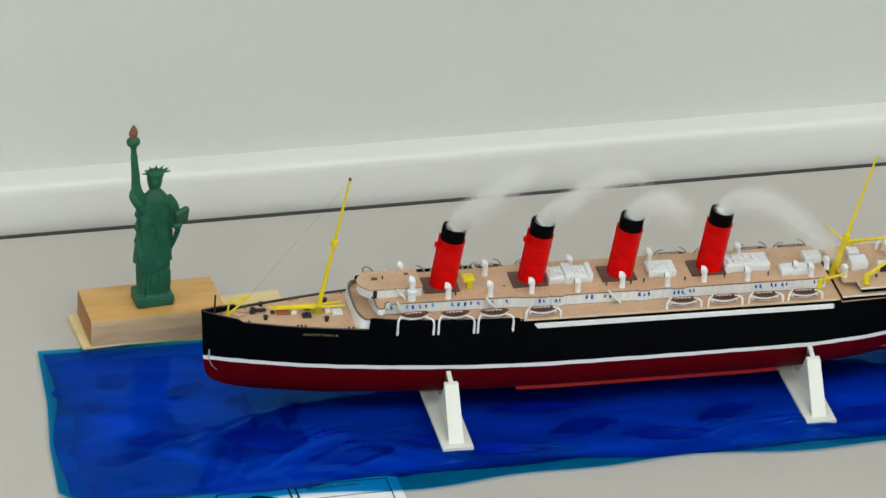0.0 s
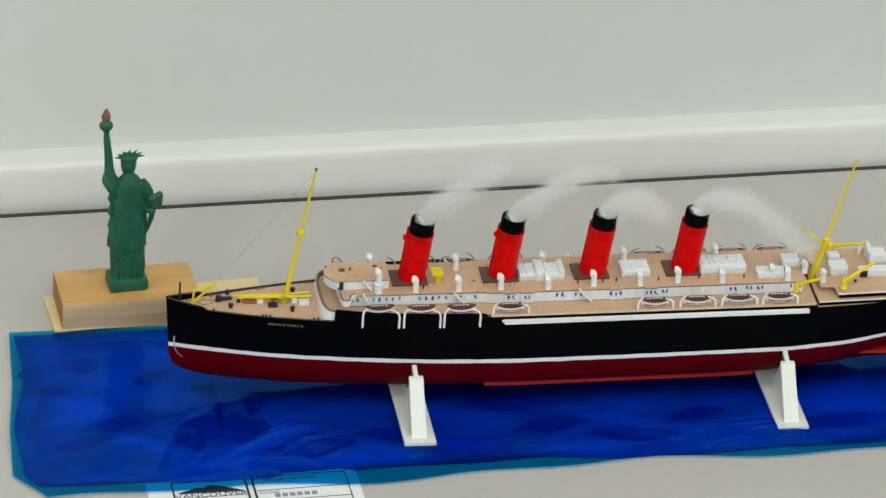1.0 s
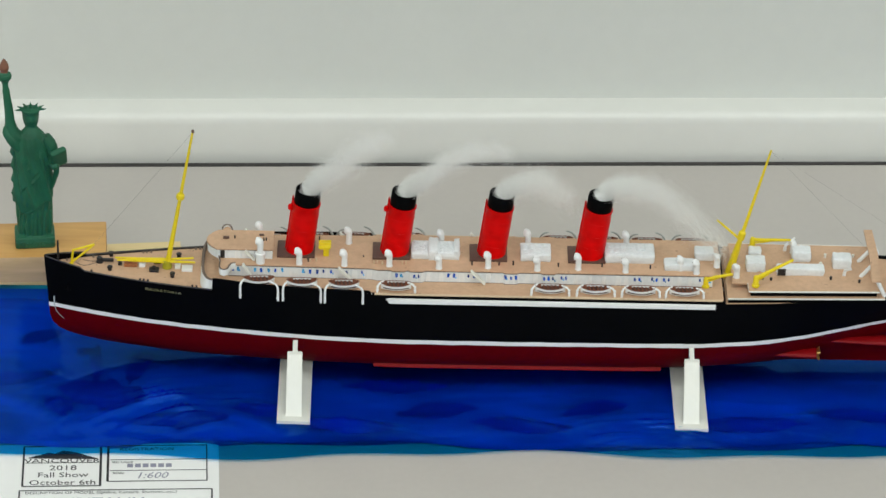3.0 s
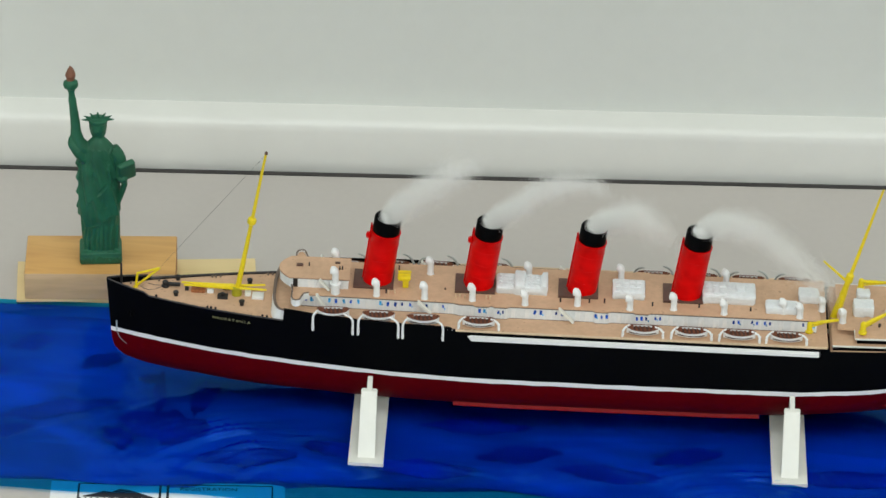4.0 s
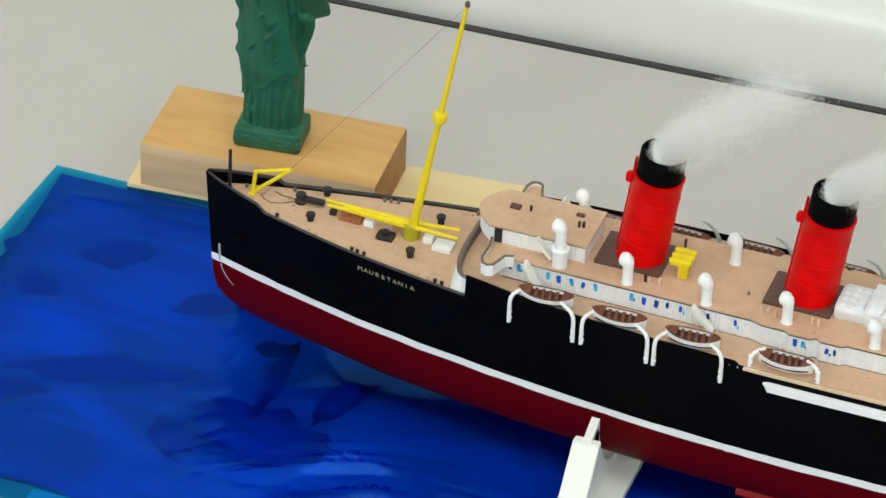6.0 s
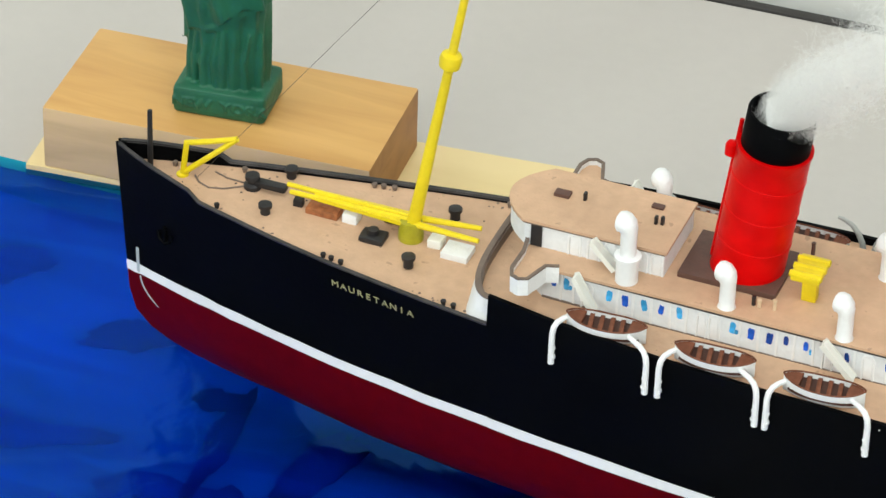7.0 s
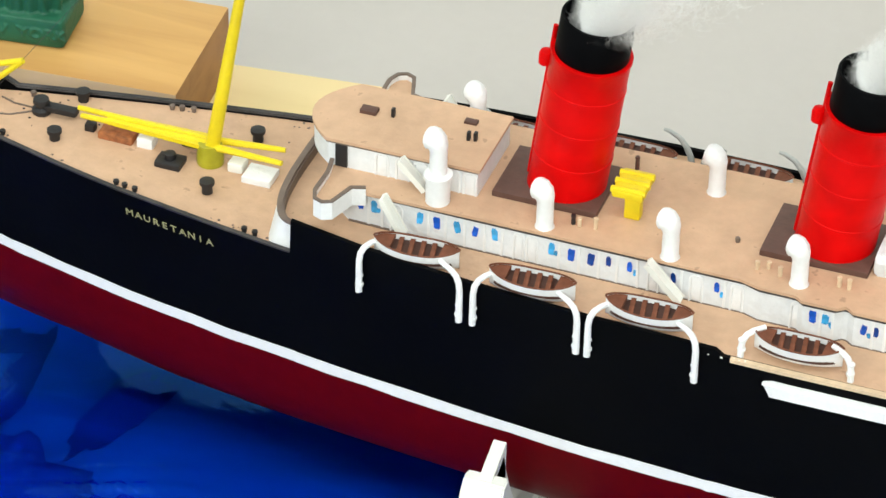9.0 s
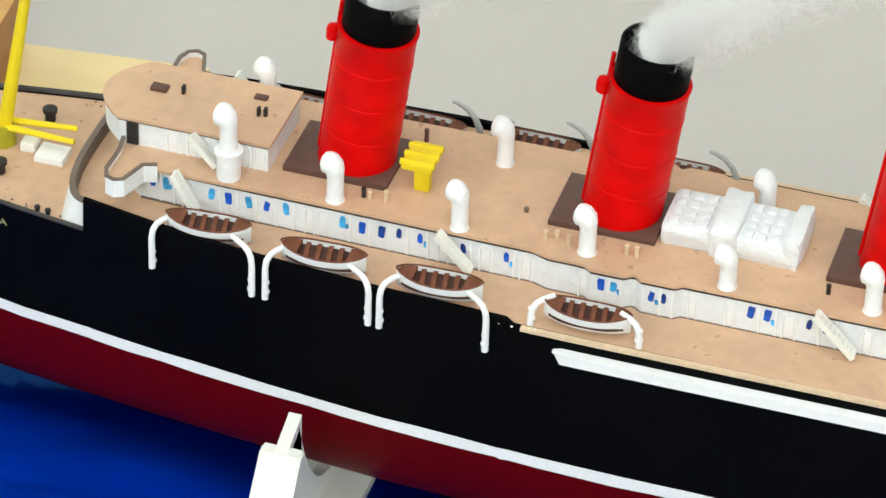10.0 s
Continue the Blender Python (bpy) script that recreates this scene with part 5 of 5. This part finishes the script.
for x, y, a in ((316.5, 13.5, 20), (340.5, -5.5, -60)):
    bm = bmesh.new()
    tube(bm, [(x, y, Z_AFT), (x + 0.3, y, Z_AFT + 2.6), (x + 4.5 * math.cos(radians(a)), y + 4.5 * math.sin(radians(a)), Z_AFT + 5.6)], [0.8, 0.7, 0.45], 8)
    part("winch_post", bm, M_WHITE, ship)
for x0, x1, y0, y1, h, s in ((311.5, 332, -6.6, -1.6, 3.4, 11), (298.8, 307, -4.5, 2.5, 4.6, 12), (300.5, 306, 6, 11.5, 3.6, 13), (319, 327, 4, 10.5, 5.0, 14), (336, 344, -1, 5.5, 5.0, 15)):
    part("white_deck_house", lumpy(x0, x1, y0, y1, Z_AFT, Z_AFT + h, s), M_HOUSE, ship, "small white after deckhouse")
bm = bmesh.new()
box(bm, 312.0, 315.4, -6.95, -6.3, Z_AFT + 0.2, Z_AFT + 3.2)
part("doorway", bm, M_BLACKFIT, ship, "dark doorway")
for x, y in ((320, 12), (294.5, -8.5), (286, -6.5)):
    put("cowl_ventilator", C_LOW, ship, mm(x, y, Z_AFT if x > 290 else Z_BOAT, 0, 0, 30), "white cowl ventilator")
bm = bmesh.new()
prism(bm, [(350.6, -20.5), (354.2, -20.5), (355.0, 0), (354.2, 20.5), (350.6, 20.5), (351.2, 0)], 58.4, 59.2)
db = part("docking_bridge", bm, M_DECK, ship, "raised tan docking bridge")
for y in (-17, -6, 6, 17):
    bm = bmesh.new()
    tube(bm, [(352.6, y, 58.5), (347.5 if abs(y) < 10 else 357, y, 52.0 if abs(y) < 10 else 49.4)], 0.9, 8)
    part("strut", bm, M_WHITE, db)
for x, y in ((364, -7), (366, 3), (369, -11), (373, -4), (376, 6)):
    bm = bmesh.new()
    lathe(bm, [(1.0, 0), (0.9, 1.4), (1.2, 1.6), (1.1, 2.4), (0.2, 2.5)], 12, Matrix.Translation((x, y, top_z(x) - 0.6)))
    part("capstan", bm, M_BROWN, ship)

# keel strake, shafts and screws
for side in (-1, 1):
    bm = bmesh.new()
    rows = []
    for x in np.linspace(141, 264, 30):
        y, z = skin(x, 12.0), 12.0
        rows.append([(x, side * (y - 0.8), z + 0.5), (x, side * (y + 0.7), z - 1.0), (x, side * (y + 0.7), z - 1.5), (x, side * (y - 1.0), z - 0.6)])
    loft(bm, rows, close=True)
    part("bilge_keel", bm, M_BRED, ship, "bright red bilge keel")
    for x0, x1, y, z in ((296, 330.5, 12.2, 17.0), (330, 366.5, 8.4, 21.4)):
        bm = bmesh.new()
        rows = []
        for f in np.linspace(0, 1, 12):
            x = x0 + (x1 - x0) * f
            r = 0.4 + 2.1 * f ** 0.7
            rows.append([(x, side * y + r * 1.5 * math.cos(a), z + r * 0.8 * math.sin(a)) for a in np.linspace(0, 2 * math.pi, 12, endpoint=False)])
        loft(bm, rows, close=True)
        bm.faces.new([bm.verts.new(p) for p in rows[-1]])
        bmesh.ops.remove_doubles(bm, verts=bm.verts, dist=0.01)
        part("shaft_bossing", bm, M_BRED, ship, "bright red shaft bossing")
        bm = bmesh.new()
        lathe(bm, [(0.5, 0), (0.8, 0.5), (0.7, 1.6), (0.2, 2.2)], 10, Matrix.Translation((x1, side * y, z)) @ Matrix.Rotation(radians(90), 4, "Y"))
        for k in range(4):
            R = Matrix.Translation((x1 + 1.0, side * y, z)) @ Matrix.Rotation(k * math.pi / 2 + 0.4, 4, "X") @ Matrix.Rotation(radians(35), 4, "Z")
            lathe(bm, [(0.25, 0.5), (1.0, 1.8), (1.1, 2.8), (0.5, 3.7)], 10, R, sx=0.25)
        part("screw", bm, M_BRASS, ship, "brass four-bladed screw")
bm = bmesh.new()
prism(bm, [(372, -0.6), (386, -0.4), (386, 0.4), (372, 0.6)], 13, 30)
part("rudder", bm, M_RED, ship)

# name, draught marks and anchor
def on_side(x, z, lean=0.0):
    p, q, r = at_hull(x, z, -1, 0.1), at_hull(x + 2, z, -1, 0.1), at_hull(x, z + 2, -1, 0.1)
    u = (q - p).normalized()
    w = (r - p - u * u.dot(r - p)).normalized()
    n = u.cross(w)
    return Matrix(((u.x, w.x, n.x, p.x), (u.y, w.y, n.y, p.y), (u.z, w.z, n.z, p.z), (0, 0, 0, 1)))


bm = bmesh.new()
for i, ch in enumerate("MAURETANIA"):
    write(bm, ch, 1.8, on_side(44.2 + i * 1.56, 43.0 - 0.02 * i), 0.05, wide=1.05)
part("name", bm, M_GOLD, ship, "ship's name in small pale gold letters", smooth=False)
bm = bmesh.new()
box(bm, -0.3, 0.3, -2.6, 2.4, -0.05, 0.08, 0, on_side(2.6, 28.9))
part("draught_mark", bm, M_MARK, ship)
bm = bmesh.new()
tube(bm, [on_side(2.8 + 0.09 * k * k, 25.6 - k * 0.85).translation for k in range(7)], [0.16, 0.15, 0.14, 0.13, 0.12, 0.1, 0.06], 6)
part("draught_mark", bm, M_MARK, ship)
bm = bmesh.new()
A = on_side(9.4, 37.0)
tube(bm, [A @ Vector((0.2, 1.9, 0.3)), A @ Vector((0.1, -1.0, 0.4))], 0.32, 8)
tube(bm, [A @ Vector((-1.3, 0.5, 0.2)), A @ Vector((-1.1, -0.7, 0.4)), A @ Vector((0.1, -1.4, 0.5)), A @ Vector((1.2, -0.7, 0.4)), A @ Vector((1.5, 0.5, 0.2))], [0.2, 0.35, 0.4, 0.35, 0.2], 8)
part("anchor", bm, M_BLACK, ship, "black stowed anchor")

# ---------------------------------------------------------------- cradles
def cradle(x, name="display_cradle"):
    c = base(name, x, 0, 1.6)
    tagged(c, "white plastic display cradle standing on the blue film", "cradle", "cradles under the ship")
    bm = bmesh.new()
    prism(bm, [(x - 7.0, -51.5), (x + 7.0, -51.5), (x + 7.0, 51.5), (x - 7.0, 51.5)], 1.6, 3.2)
    part("foot", bm, M_CREAM, c, smooth=False)
    # web that follows the hull's bottom
    bm = bmesh.new()
    arc = [(y, 5.2 + 19.3 * (abs(y) / 25.5) ** 4) for y in np.linspace(-25.5, 25.5, 35)]
    o = [(-46.5, 3.0), (46.5, 3.0), (32.5, 21.5), (25.5, 24.5)] + [p for p in arc[::-1]] + [(-32.5, 21.5)]
    lo = [bm.verts.new((x - 1.0, y, z)) for y, z in o]
    hi = [bm.verts.new((x + 1.0, y, z)) for y, z in o]
    bm.faces.new(lo), bm.faces.new(hi[::-1])
    for i in range(len(o)):
        bm.faces.new((lo[i], lo[(i + 1) % len(o)], hi[(i + 1) % len(o)], hi[i]))
    part("web", bm, M_CREAM, c, smooth=False)
    for side in (-1, 1):
        bm = bmesh.new()
        rows = []
        for y, z, w in ((48.0, 3.1, 3.4), (31.6, 23.8, 3.2)):
            rows.append([(x - w, side * y, z), (x + w, side * y, z), (x + w, side * (y - 2.2), z + 0.3), (x - w, side * (y - 2.2), z + 0.3)])
        loft(bm, rows, close=True)
        for r in rows:
            bm.faces.new([bm.verts.new(p) for p in r])
        bmesh.ops.remove_doubles(bm, verts=bm.verts, dist=0.01)
        bmesh.ops.bevel(bm, geom=bm.edges[:], offset=0.25, segments=2, affect="EDGES")
        part("brace", bm, M_CREAM, c)
        bm = bmesh.new()
        prism(bm, [(x - 1.0, side * 31), (x + 1.0, side * 31), (x + 1.0, side * 24.5), (x - 1.0, side * 24.5)], 19.5, 26.4)
        for v in bm.verts:
            if v.co.z > 24 and abs(v.co.y) > 30:
                v.co.z -= 2.4
        part("lug", bm, M_CREAM, c, smooth=False)
    return c


cradle(107.8)
cradle(276.0)

# ---------------------------------------------------------------- wooden block on its board
BLK = Matrix.Translation((-10.4, 68.4, 0)) @ pose(0, 0, 0, 0, 0, 4.3)
BRD = Matrix.Translation((-10.4, 68.4, 0)) @ pose(0, 0, 0, 0, 0, 6.2)


bm = bmesh.new()
box(bm, -35.6, 65, -13.2, 15.6, 0.1, 2.4, 0.2, BRD)
tagged(part("thin_board", bm, M_CARD), "pale yellow thin balsa board lying under the block", "board")
bm = bmesh.new()
box(bm, -31.6, 31.4, -14, 15, 2.4, 15.4, 0.5, BLK)
bm.normal_update()
inv = BLK.to_3x3().inverted()
for f in bm.faces:
    n = inv @ f.normal
    f.material_index = 0 if abs(n.z) > 0.5 else (2 if abs(n.x) > 0.5 else 1)
tagged(part("wooden_block", bm, [M_WOOD, M_SIDE, M_ENDG]), "planed pine block with darker end grain under the statue", "block")

# ---------------------------------------------------------------- green statue (one mesh)
bm = bmesh.new()
box(bm, -9.0, 9.0, -7.5, 7.5, 0, 6.2, 1.3)


def ring(cx, cy, z, a, b, folds, amp, ph, n=72):
    row = []
    for k in range(n):
        t = 2 * math.pi * k / n
        w = 1 + amp * (0.55 * math.sin(folds * t + ph) + 0.45 * math.sin(folds * 1.7 * t - 1.3 * ph))
        row.append((cx + a * w * math.cos(t), cy + b * w * math.sin(t), z))
    return row


robe = [  # centre x, y, height, half width, half depth, fold depth, fold turn
    (0.3, 0, 6.0, 7.4, 5.8, 0.05, 0.0), (0.3, 0, 9, 7.6, 5.8, 0.07, 0.1), (0.2, 0, 15, 7.7, 5.7, 0.09, 0.5), (0.1, 0, 20, 7.9, 5.7, 0.09, 0.9),
    (0, -0.2, 24, 8.3, 6.2, 0.08, 1.4), (0, -0.2, 30, 8.3, 6.0, 0.085, 2.0), (0.1, 0, 36, 8.2, 5.8, 0.08, 2.7), (0.2, 0, 41, 8.0, 5.5, 0.08, 3.3),
    (0.2, 0, 46, 7.8, 5.3, 0.06, 3.8), (0.1, 0, 51, 7.5, 5.0, 0.05, 4.4), (0, 0, 56, 7.0, 4.7, 0.04, 5.0), (0, 0, 59.5, 5.8, 4.2, 0.03, 5.5), (0, 0, 62.0, 4.0, 3.2, 0.02, 6.0), (0, 0, 63.5, 2.6, 2.4, 0, 6.0)]
rows = [ring(c[0], c[1], c[2], c[3], c[4], 9, c[5], c[6]) for c in robe]
vs = loft(bm, rows, close=True)
bm.faces.new(vs[0][::-1]), bm.faces.new(vs[-1])
# mantle: two overfolds with slanting hems, drawn into diagonal folds
def overfold(top, low, slope, flare, ph):
    rows = []
    for f in np.linspace(0, 1, 16):
        row = []
        for k in range(80):
            t = 2 * math.pi * k / 80
            hem = low + slope * math.cos(t + 0.4) + 0.8 * math.sin(5 * t + ph)
            z = top + (hem - top) * f
            a, b = float(np.interp(z, [c[2] for c in robe], [c[3] for c in robe])), float(np.interp(z, [c[2] for c in robe], [c[4] for c in robe]))
            w = 1.0 + flare * f ** 1.5 + 0.085 * math.sin(7 * t + 0.22 * z + ph) * min(1, 3 * f) + 0.045 * math.sin(13 * t + 0.36 * z)
            row.append((a * w * math.cos(t), b * w * math.sin(t) - 0.2, z))
        rows.append(row)
    inner = [(x * 0.88, y * 0.88, z + 0.5) for x, y, z in rows[-1]]
    loft(bm, rows + [inner], close=True)


overfold(58, 19.5, 5.5, 0.06, 0.6)
overfold(59, 34, 11.0, 0.09, 2.1)
rnd = random.Random(21)
for z0, z1, y0, w in ((18, 24, -5.4, 1.0), (23.5, 33, -5.7, 0.9), (31, 43, -5.6, 0.8), (39, 52, -5.2, 0.75), (46, 57, -4.7, 0.6)):
    x0 = rnd.uniform(-6.6, -5.6)
    pts = [(x0, -3.4, z0), (-2.5, y0 + 0.1, z0 + (z1 - z0) * 0.25), (1.5, y0 + 0.1, z0 + (z1 - z0) * 0.55), (4.6, y0 + 1.0, z1), (6.2, y0 + 3, z1 + 3)]
    tube(bm, spline(pts, 12), [w * q for q in (0.2, 0.5, 0.8, 1, 1.1, 1.1, 1, 0.9, 0.75, 0.6, 0.45, 0.2)], 8, flat=0.7)
for k in range(8):
    x = -6.8 + 1.9 * k + rnd.uniform(-0.4, 0.4)
    y = -5.7 * math.sqrt(max(0.05, 1 - (x / 8.2) ** 2))
    top = rnd.uniform(17, 26)
    tube(bm, [(x, y * 0.98, 6.2), (x + rnd.uniform(-0.3, 0.5), y * 1.02, 12), (x + 0.8, y * 0.98, top)], [rnd.uniform(0.5, 0.9), rnd.uniform(0.6, 0.9), 0.2], 8)
for k in range(7):
    x = -5 + 1.6 * k + rnd.uniform(-0.5, 0.5)
    z = rnd.uniform(38, 46)
    tube(bm, [(x, -4.9, z), (x * 0.85, -4.9, z + 6), (x * 0.55, -4.0, z + 13)], [0.2, rnd.uniform(0.45, 0.7), 0.25], 8)
for k in range(4):
    tube(bm, [(-7.6, -1.4, 25 + 7.5 * k), (-8.9, -1.2, 28.5 + 7.5 * k), (-8.0, 0.0, 32.5 + 7.5 * k)], [0.6, 1.15, 0.6], 8)
# neck, head, hair
lathe(bm, [(2.9, 60.5), (2.3, 63.5), (2.2, 66.5)], 14, Matrix.Translation((0, 0, 0)))
lathe(bm, [(0.9, -4.9), (2.2, -3.8), (3.0, -1.6), (3.2, 0.6), (3.0, 2.6), (2.1, 4.0), (0.4, 4.6)], 20, Matrix.Translation((0, -0.2, 69.2)), sy=1.08)
lathe(bm, [(2.4, -6.4), (3.2, -4.4), (3.7, -1.6), (3.8, 1.4), (3.0, 3.6), (1.0, 4.9)], 18, Matrix.Translation((0, 1.1, 69.6)))
tube(bm, [(0, -3.2, 69.8), (0, -3.7, 68.6), (0, -3.2, 68.0)], [0.25, 0.4, 0.3], 6)
lathe(bm, [(3.5, 0), (4.0, 0.2), (4.2, 1.8), (3.9, 2.1), (2.7, 2.4)], 24, Matrix.Translation((0, 0.2, 71.2)))
for k in range(7):
    a = math.pi * (0.04 + 0.92 * k / 6)
    d = Vector((math.cos(a), -0.25, math.sin(a) * 0.95)).normalized()
    s = Vector((3.4 * math.cos(a), -0.6, 73.0 + 1.0 * math.sin(a)))
    tube(bm, [s - d * 0.5, s + d * 1.9, s + d * 4.0], [0.95, 0.62, 0.15], 6)
# raised arm, torch
tube(bm, spline([(-5.0, 0, 57), (-8.0, -0.4, 60.5), (-9.2, -0.4, 66), (-9.5, -0.2, 72), (-10.2, 0, 80), (-10.4, 0, 84)], 14),
     [3.0, 3.4, 3.5, 3.2, 2.8, 2.5, 2.2, 2.1, 2.0, 1.9, 1.75, 1.65, 1.6, 1.5], 14)
tube(bm, spline([(-5.6, -2.2, 52), (-9.0, -2.6, 58), (-11.2, -1.6, 62), (-10.2, -0.4, 66)], 10), [1.6, 2.0, 2.2, 2.2, 2.0, 1.9, 1.7, 1.5, 1.2, 0.8], 10)
lathe(bm, [(1.5, 0), (1.7, 2.0), (1.4, 4.0), (1.3, 6.0), (1.9, 8.0), (3.0, 9.0), (3.25, 10.4), (3.0, 11.6), (1.9, 12.2), (1.6, 13.0)], 18, Matrix.Translation((-10.4, 0, 81.0)) @ Matrix.Rotation(radians(-3), 4, "Y"))
# left arm and tablet
tube(bm, spline([(5.6, 0, 58), (8.4, -0.6, 53), (9.6, -2.2, 47), (9.4, -5.0, 44), (11.2, -6.0, 45)], 12), [2.8, 3.0, 3.1, 3.0, 2.8, 2.6, 2.4, 2.2, 2.0, 1.8, 1.6, 1.3], 12)
box(bm, -1.6, 1.6, -3.9, 3.9, -5.8, 5.8, 1.3, Matrix.Translation((11.6, -4.6, 48.6)) @ pose(0, 0, 0, 14, 22, -62))
tube(bm, spline([(8.6, -2.8, 46), (10.6, -3.4, 42), (9.6, -2.6, 36), (8.2, -1.6, 30)], 8), [1.6, 1.7, 1.5, 1.4, 1.3, 1.1, 0.9, 0.6], 8)
write(bm, "NEW  YORK", 3.0, Matrix.Translation((0.2, -7.5, 3.0)) @ Matrix.Rotation(radians(90), 4, "X"), 0.4, wide=1.12)
n0 = len(bm.verts)
lathe(bm, [(1.5, 0), (2.1, 1.2), (2.2, 2.6), (1.6, 4.4), (1.3, 5.2), (0.5, 6.8), (0.1, 7.4)], 14, Matrix.Translation((-11.0, 0, 93.6)), mat=1)
bm.verts.ensure_lookup_table()
for v in bm.verts[n0:]:
    v.co += 0.3 * Vector(noise.noise_vector(v.co * 0.4))
bmesh.ops.transform(bm, matrix=Matrix.Translation((-10.5, 67.4, 15.4)) @ pose(0, 0, 0, 0, 0, 7) @ Matrix.Diagonal((0.98, 0.84, 0.932, 1)), verts=bm.verts)
def fused(ob, voxel):
    m = ob.modifiers.new("fuse", "REMESH")
    m.mode, m.voxel_size, m.use_smooth_shade = "VOXEL", voxel * MM, True
    return ob


tagged(fused(part("statuette", bm, [M_GREEN, M_FLAME], sharp=60), 0.26), "green robed statuette raising a torch, on the wooden block", "statue")

# ---------------------------------------------------------------- entry form
PAP = Matrix.Translation((31, -66.5, 0)) @ pose(0, 0, 0, 0, 0, 3.0)
form = base("entry_form", 31, -110, 0.1)
tagged(form, "white printed show entry form, partly under blue film", "paper")
bm = bmesh.new()
rows = []
for j in range(13):
    rows.append([PAP @ Vector((-46 + 92 * i / 12, -118 * j / 12, 0.12 + 0.12 * math.sin(i * 0.5) ** 2)) for i in range(13)])
loft(bm, rows)
lo = [[(p[0], p[1], 0.02) for p in r] for r in rows]
loft(bm, lo)
part("sheet", bm, M_PAPER, form)
PZ = 0.30


def ruled(x0, y0, x1, y1, w):
    bm = bmesh.new()
    if abs(x1 - x0) > abs(y1 - y0):
        box(bm, x0, x1, y0 - w / 2, y0 + w / 2, PZ, PZ + 0.03, 0, PAP)
    else:
        box(bm, x0 - w / 2, x0 + w / 2, y0, y1, PZ, PZ + 0.03, 0, PAP)
    return bm


def typed(text, size, x, y, mat=M_INK, wide=1.0, name="printed_text"):
    bm = bmesh.new()
    write(bm, text, size, PAP @ Matrix.Translation((x, y, PZ + 0.02)), 0.01, wide=wide, slant=0.3 if mat is M_PEN else 0)
    part(name, bm, mat, form, smooth=False)


for x0, y0, x1, y1, w in ((-35, -1.5, -2, -1.5, 0.6), (-35, -30, -35, -1.5, 0.8), (-3, -30, -3, -1.5, 1.0), (-35, -30, -2.6, -30, 0.7), (-34, -13.4, -4, -13.4, 0.4),
                          (0, -27, 0, -1.5, 1.0), (0, -1.5, 41, -1.5, 0.5), (41, -27, 41, -1.5, 0.5), (0, -27, 41, -27, 0.5), (1, -11.6, 41, -11.6, 0.4), (1, -19.4, 41, -19.4, 0.4),
                          (-36, -33, 43, -33, 0.6), (-36, -46, 43, -46, 0.6), (-36, -46, -36, -33, 0.6), (43, -46, 43, -33, 0.6), (-36, -52, 43, -52, 0.5)):
    part("ruled_line", ruled(x0, y0, x1, y1, w), M_INK, form, smooth=False)
bm = bmesh.new()
prism(bm, [(-33, -9.4), (-28, -7.6), (-25, -6.0), (-22, -6.8), (-19, -4.6), (-15, -5.4), (-11, -7.2), (-4.5, -10.4), (-4.5, -11), (-33, -10)], PZ, PZ + 0.03)
bmesh.ops.transform(bm, matrix=PAP, verts=bm.verts)
part("mountain_emblem", bm, M_INK, form, smooth=False)
typed("VANCOUVER", 4.2, -19, -12.0, wide=1.25)
typed("2018", 5.0, -18.5, -17.2, wide=1.15)
typed("Fall Show", 5.0, -18.5, -22.2, wide=1.1)
typed("October 6th", 5.0, -18.5, -27.6, wide=1.08)
typed("REGISTRATION", 3.0, 16, -4.2, wide=1.1)
typed("Kit Used", 2.4, 6.0, -13.4)
typed("Scale", 2.4, 4.4, -21.2)
typed("1:600", 6.0, 18, -23.2, M_PEN)
typed("DESCRIPTION OF MODEL (Spitfire, Camaro, Sherman, etc.)", 2.5, -2.5, -34.8)
typed("MAURITANIA", 6.4, -8, -41.0, M_PEN, 1.25)
typed("DETAIL WORK DONE TO MODEL", 2.4, 4, -48.4)
for k in range(6):
    bm = bmesh.new()
    box(bm, 8 + 3.2 * k, 10.4 + 3.2 * k, -17.2, -14.6, PZ, PZ + 0.03, 0, PAP)
    part("pen_bar", bm, M_PEN, form, smooth=False)
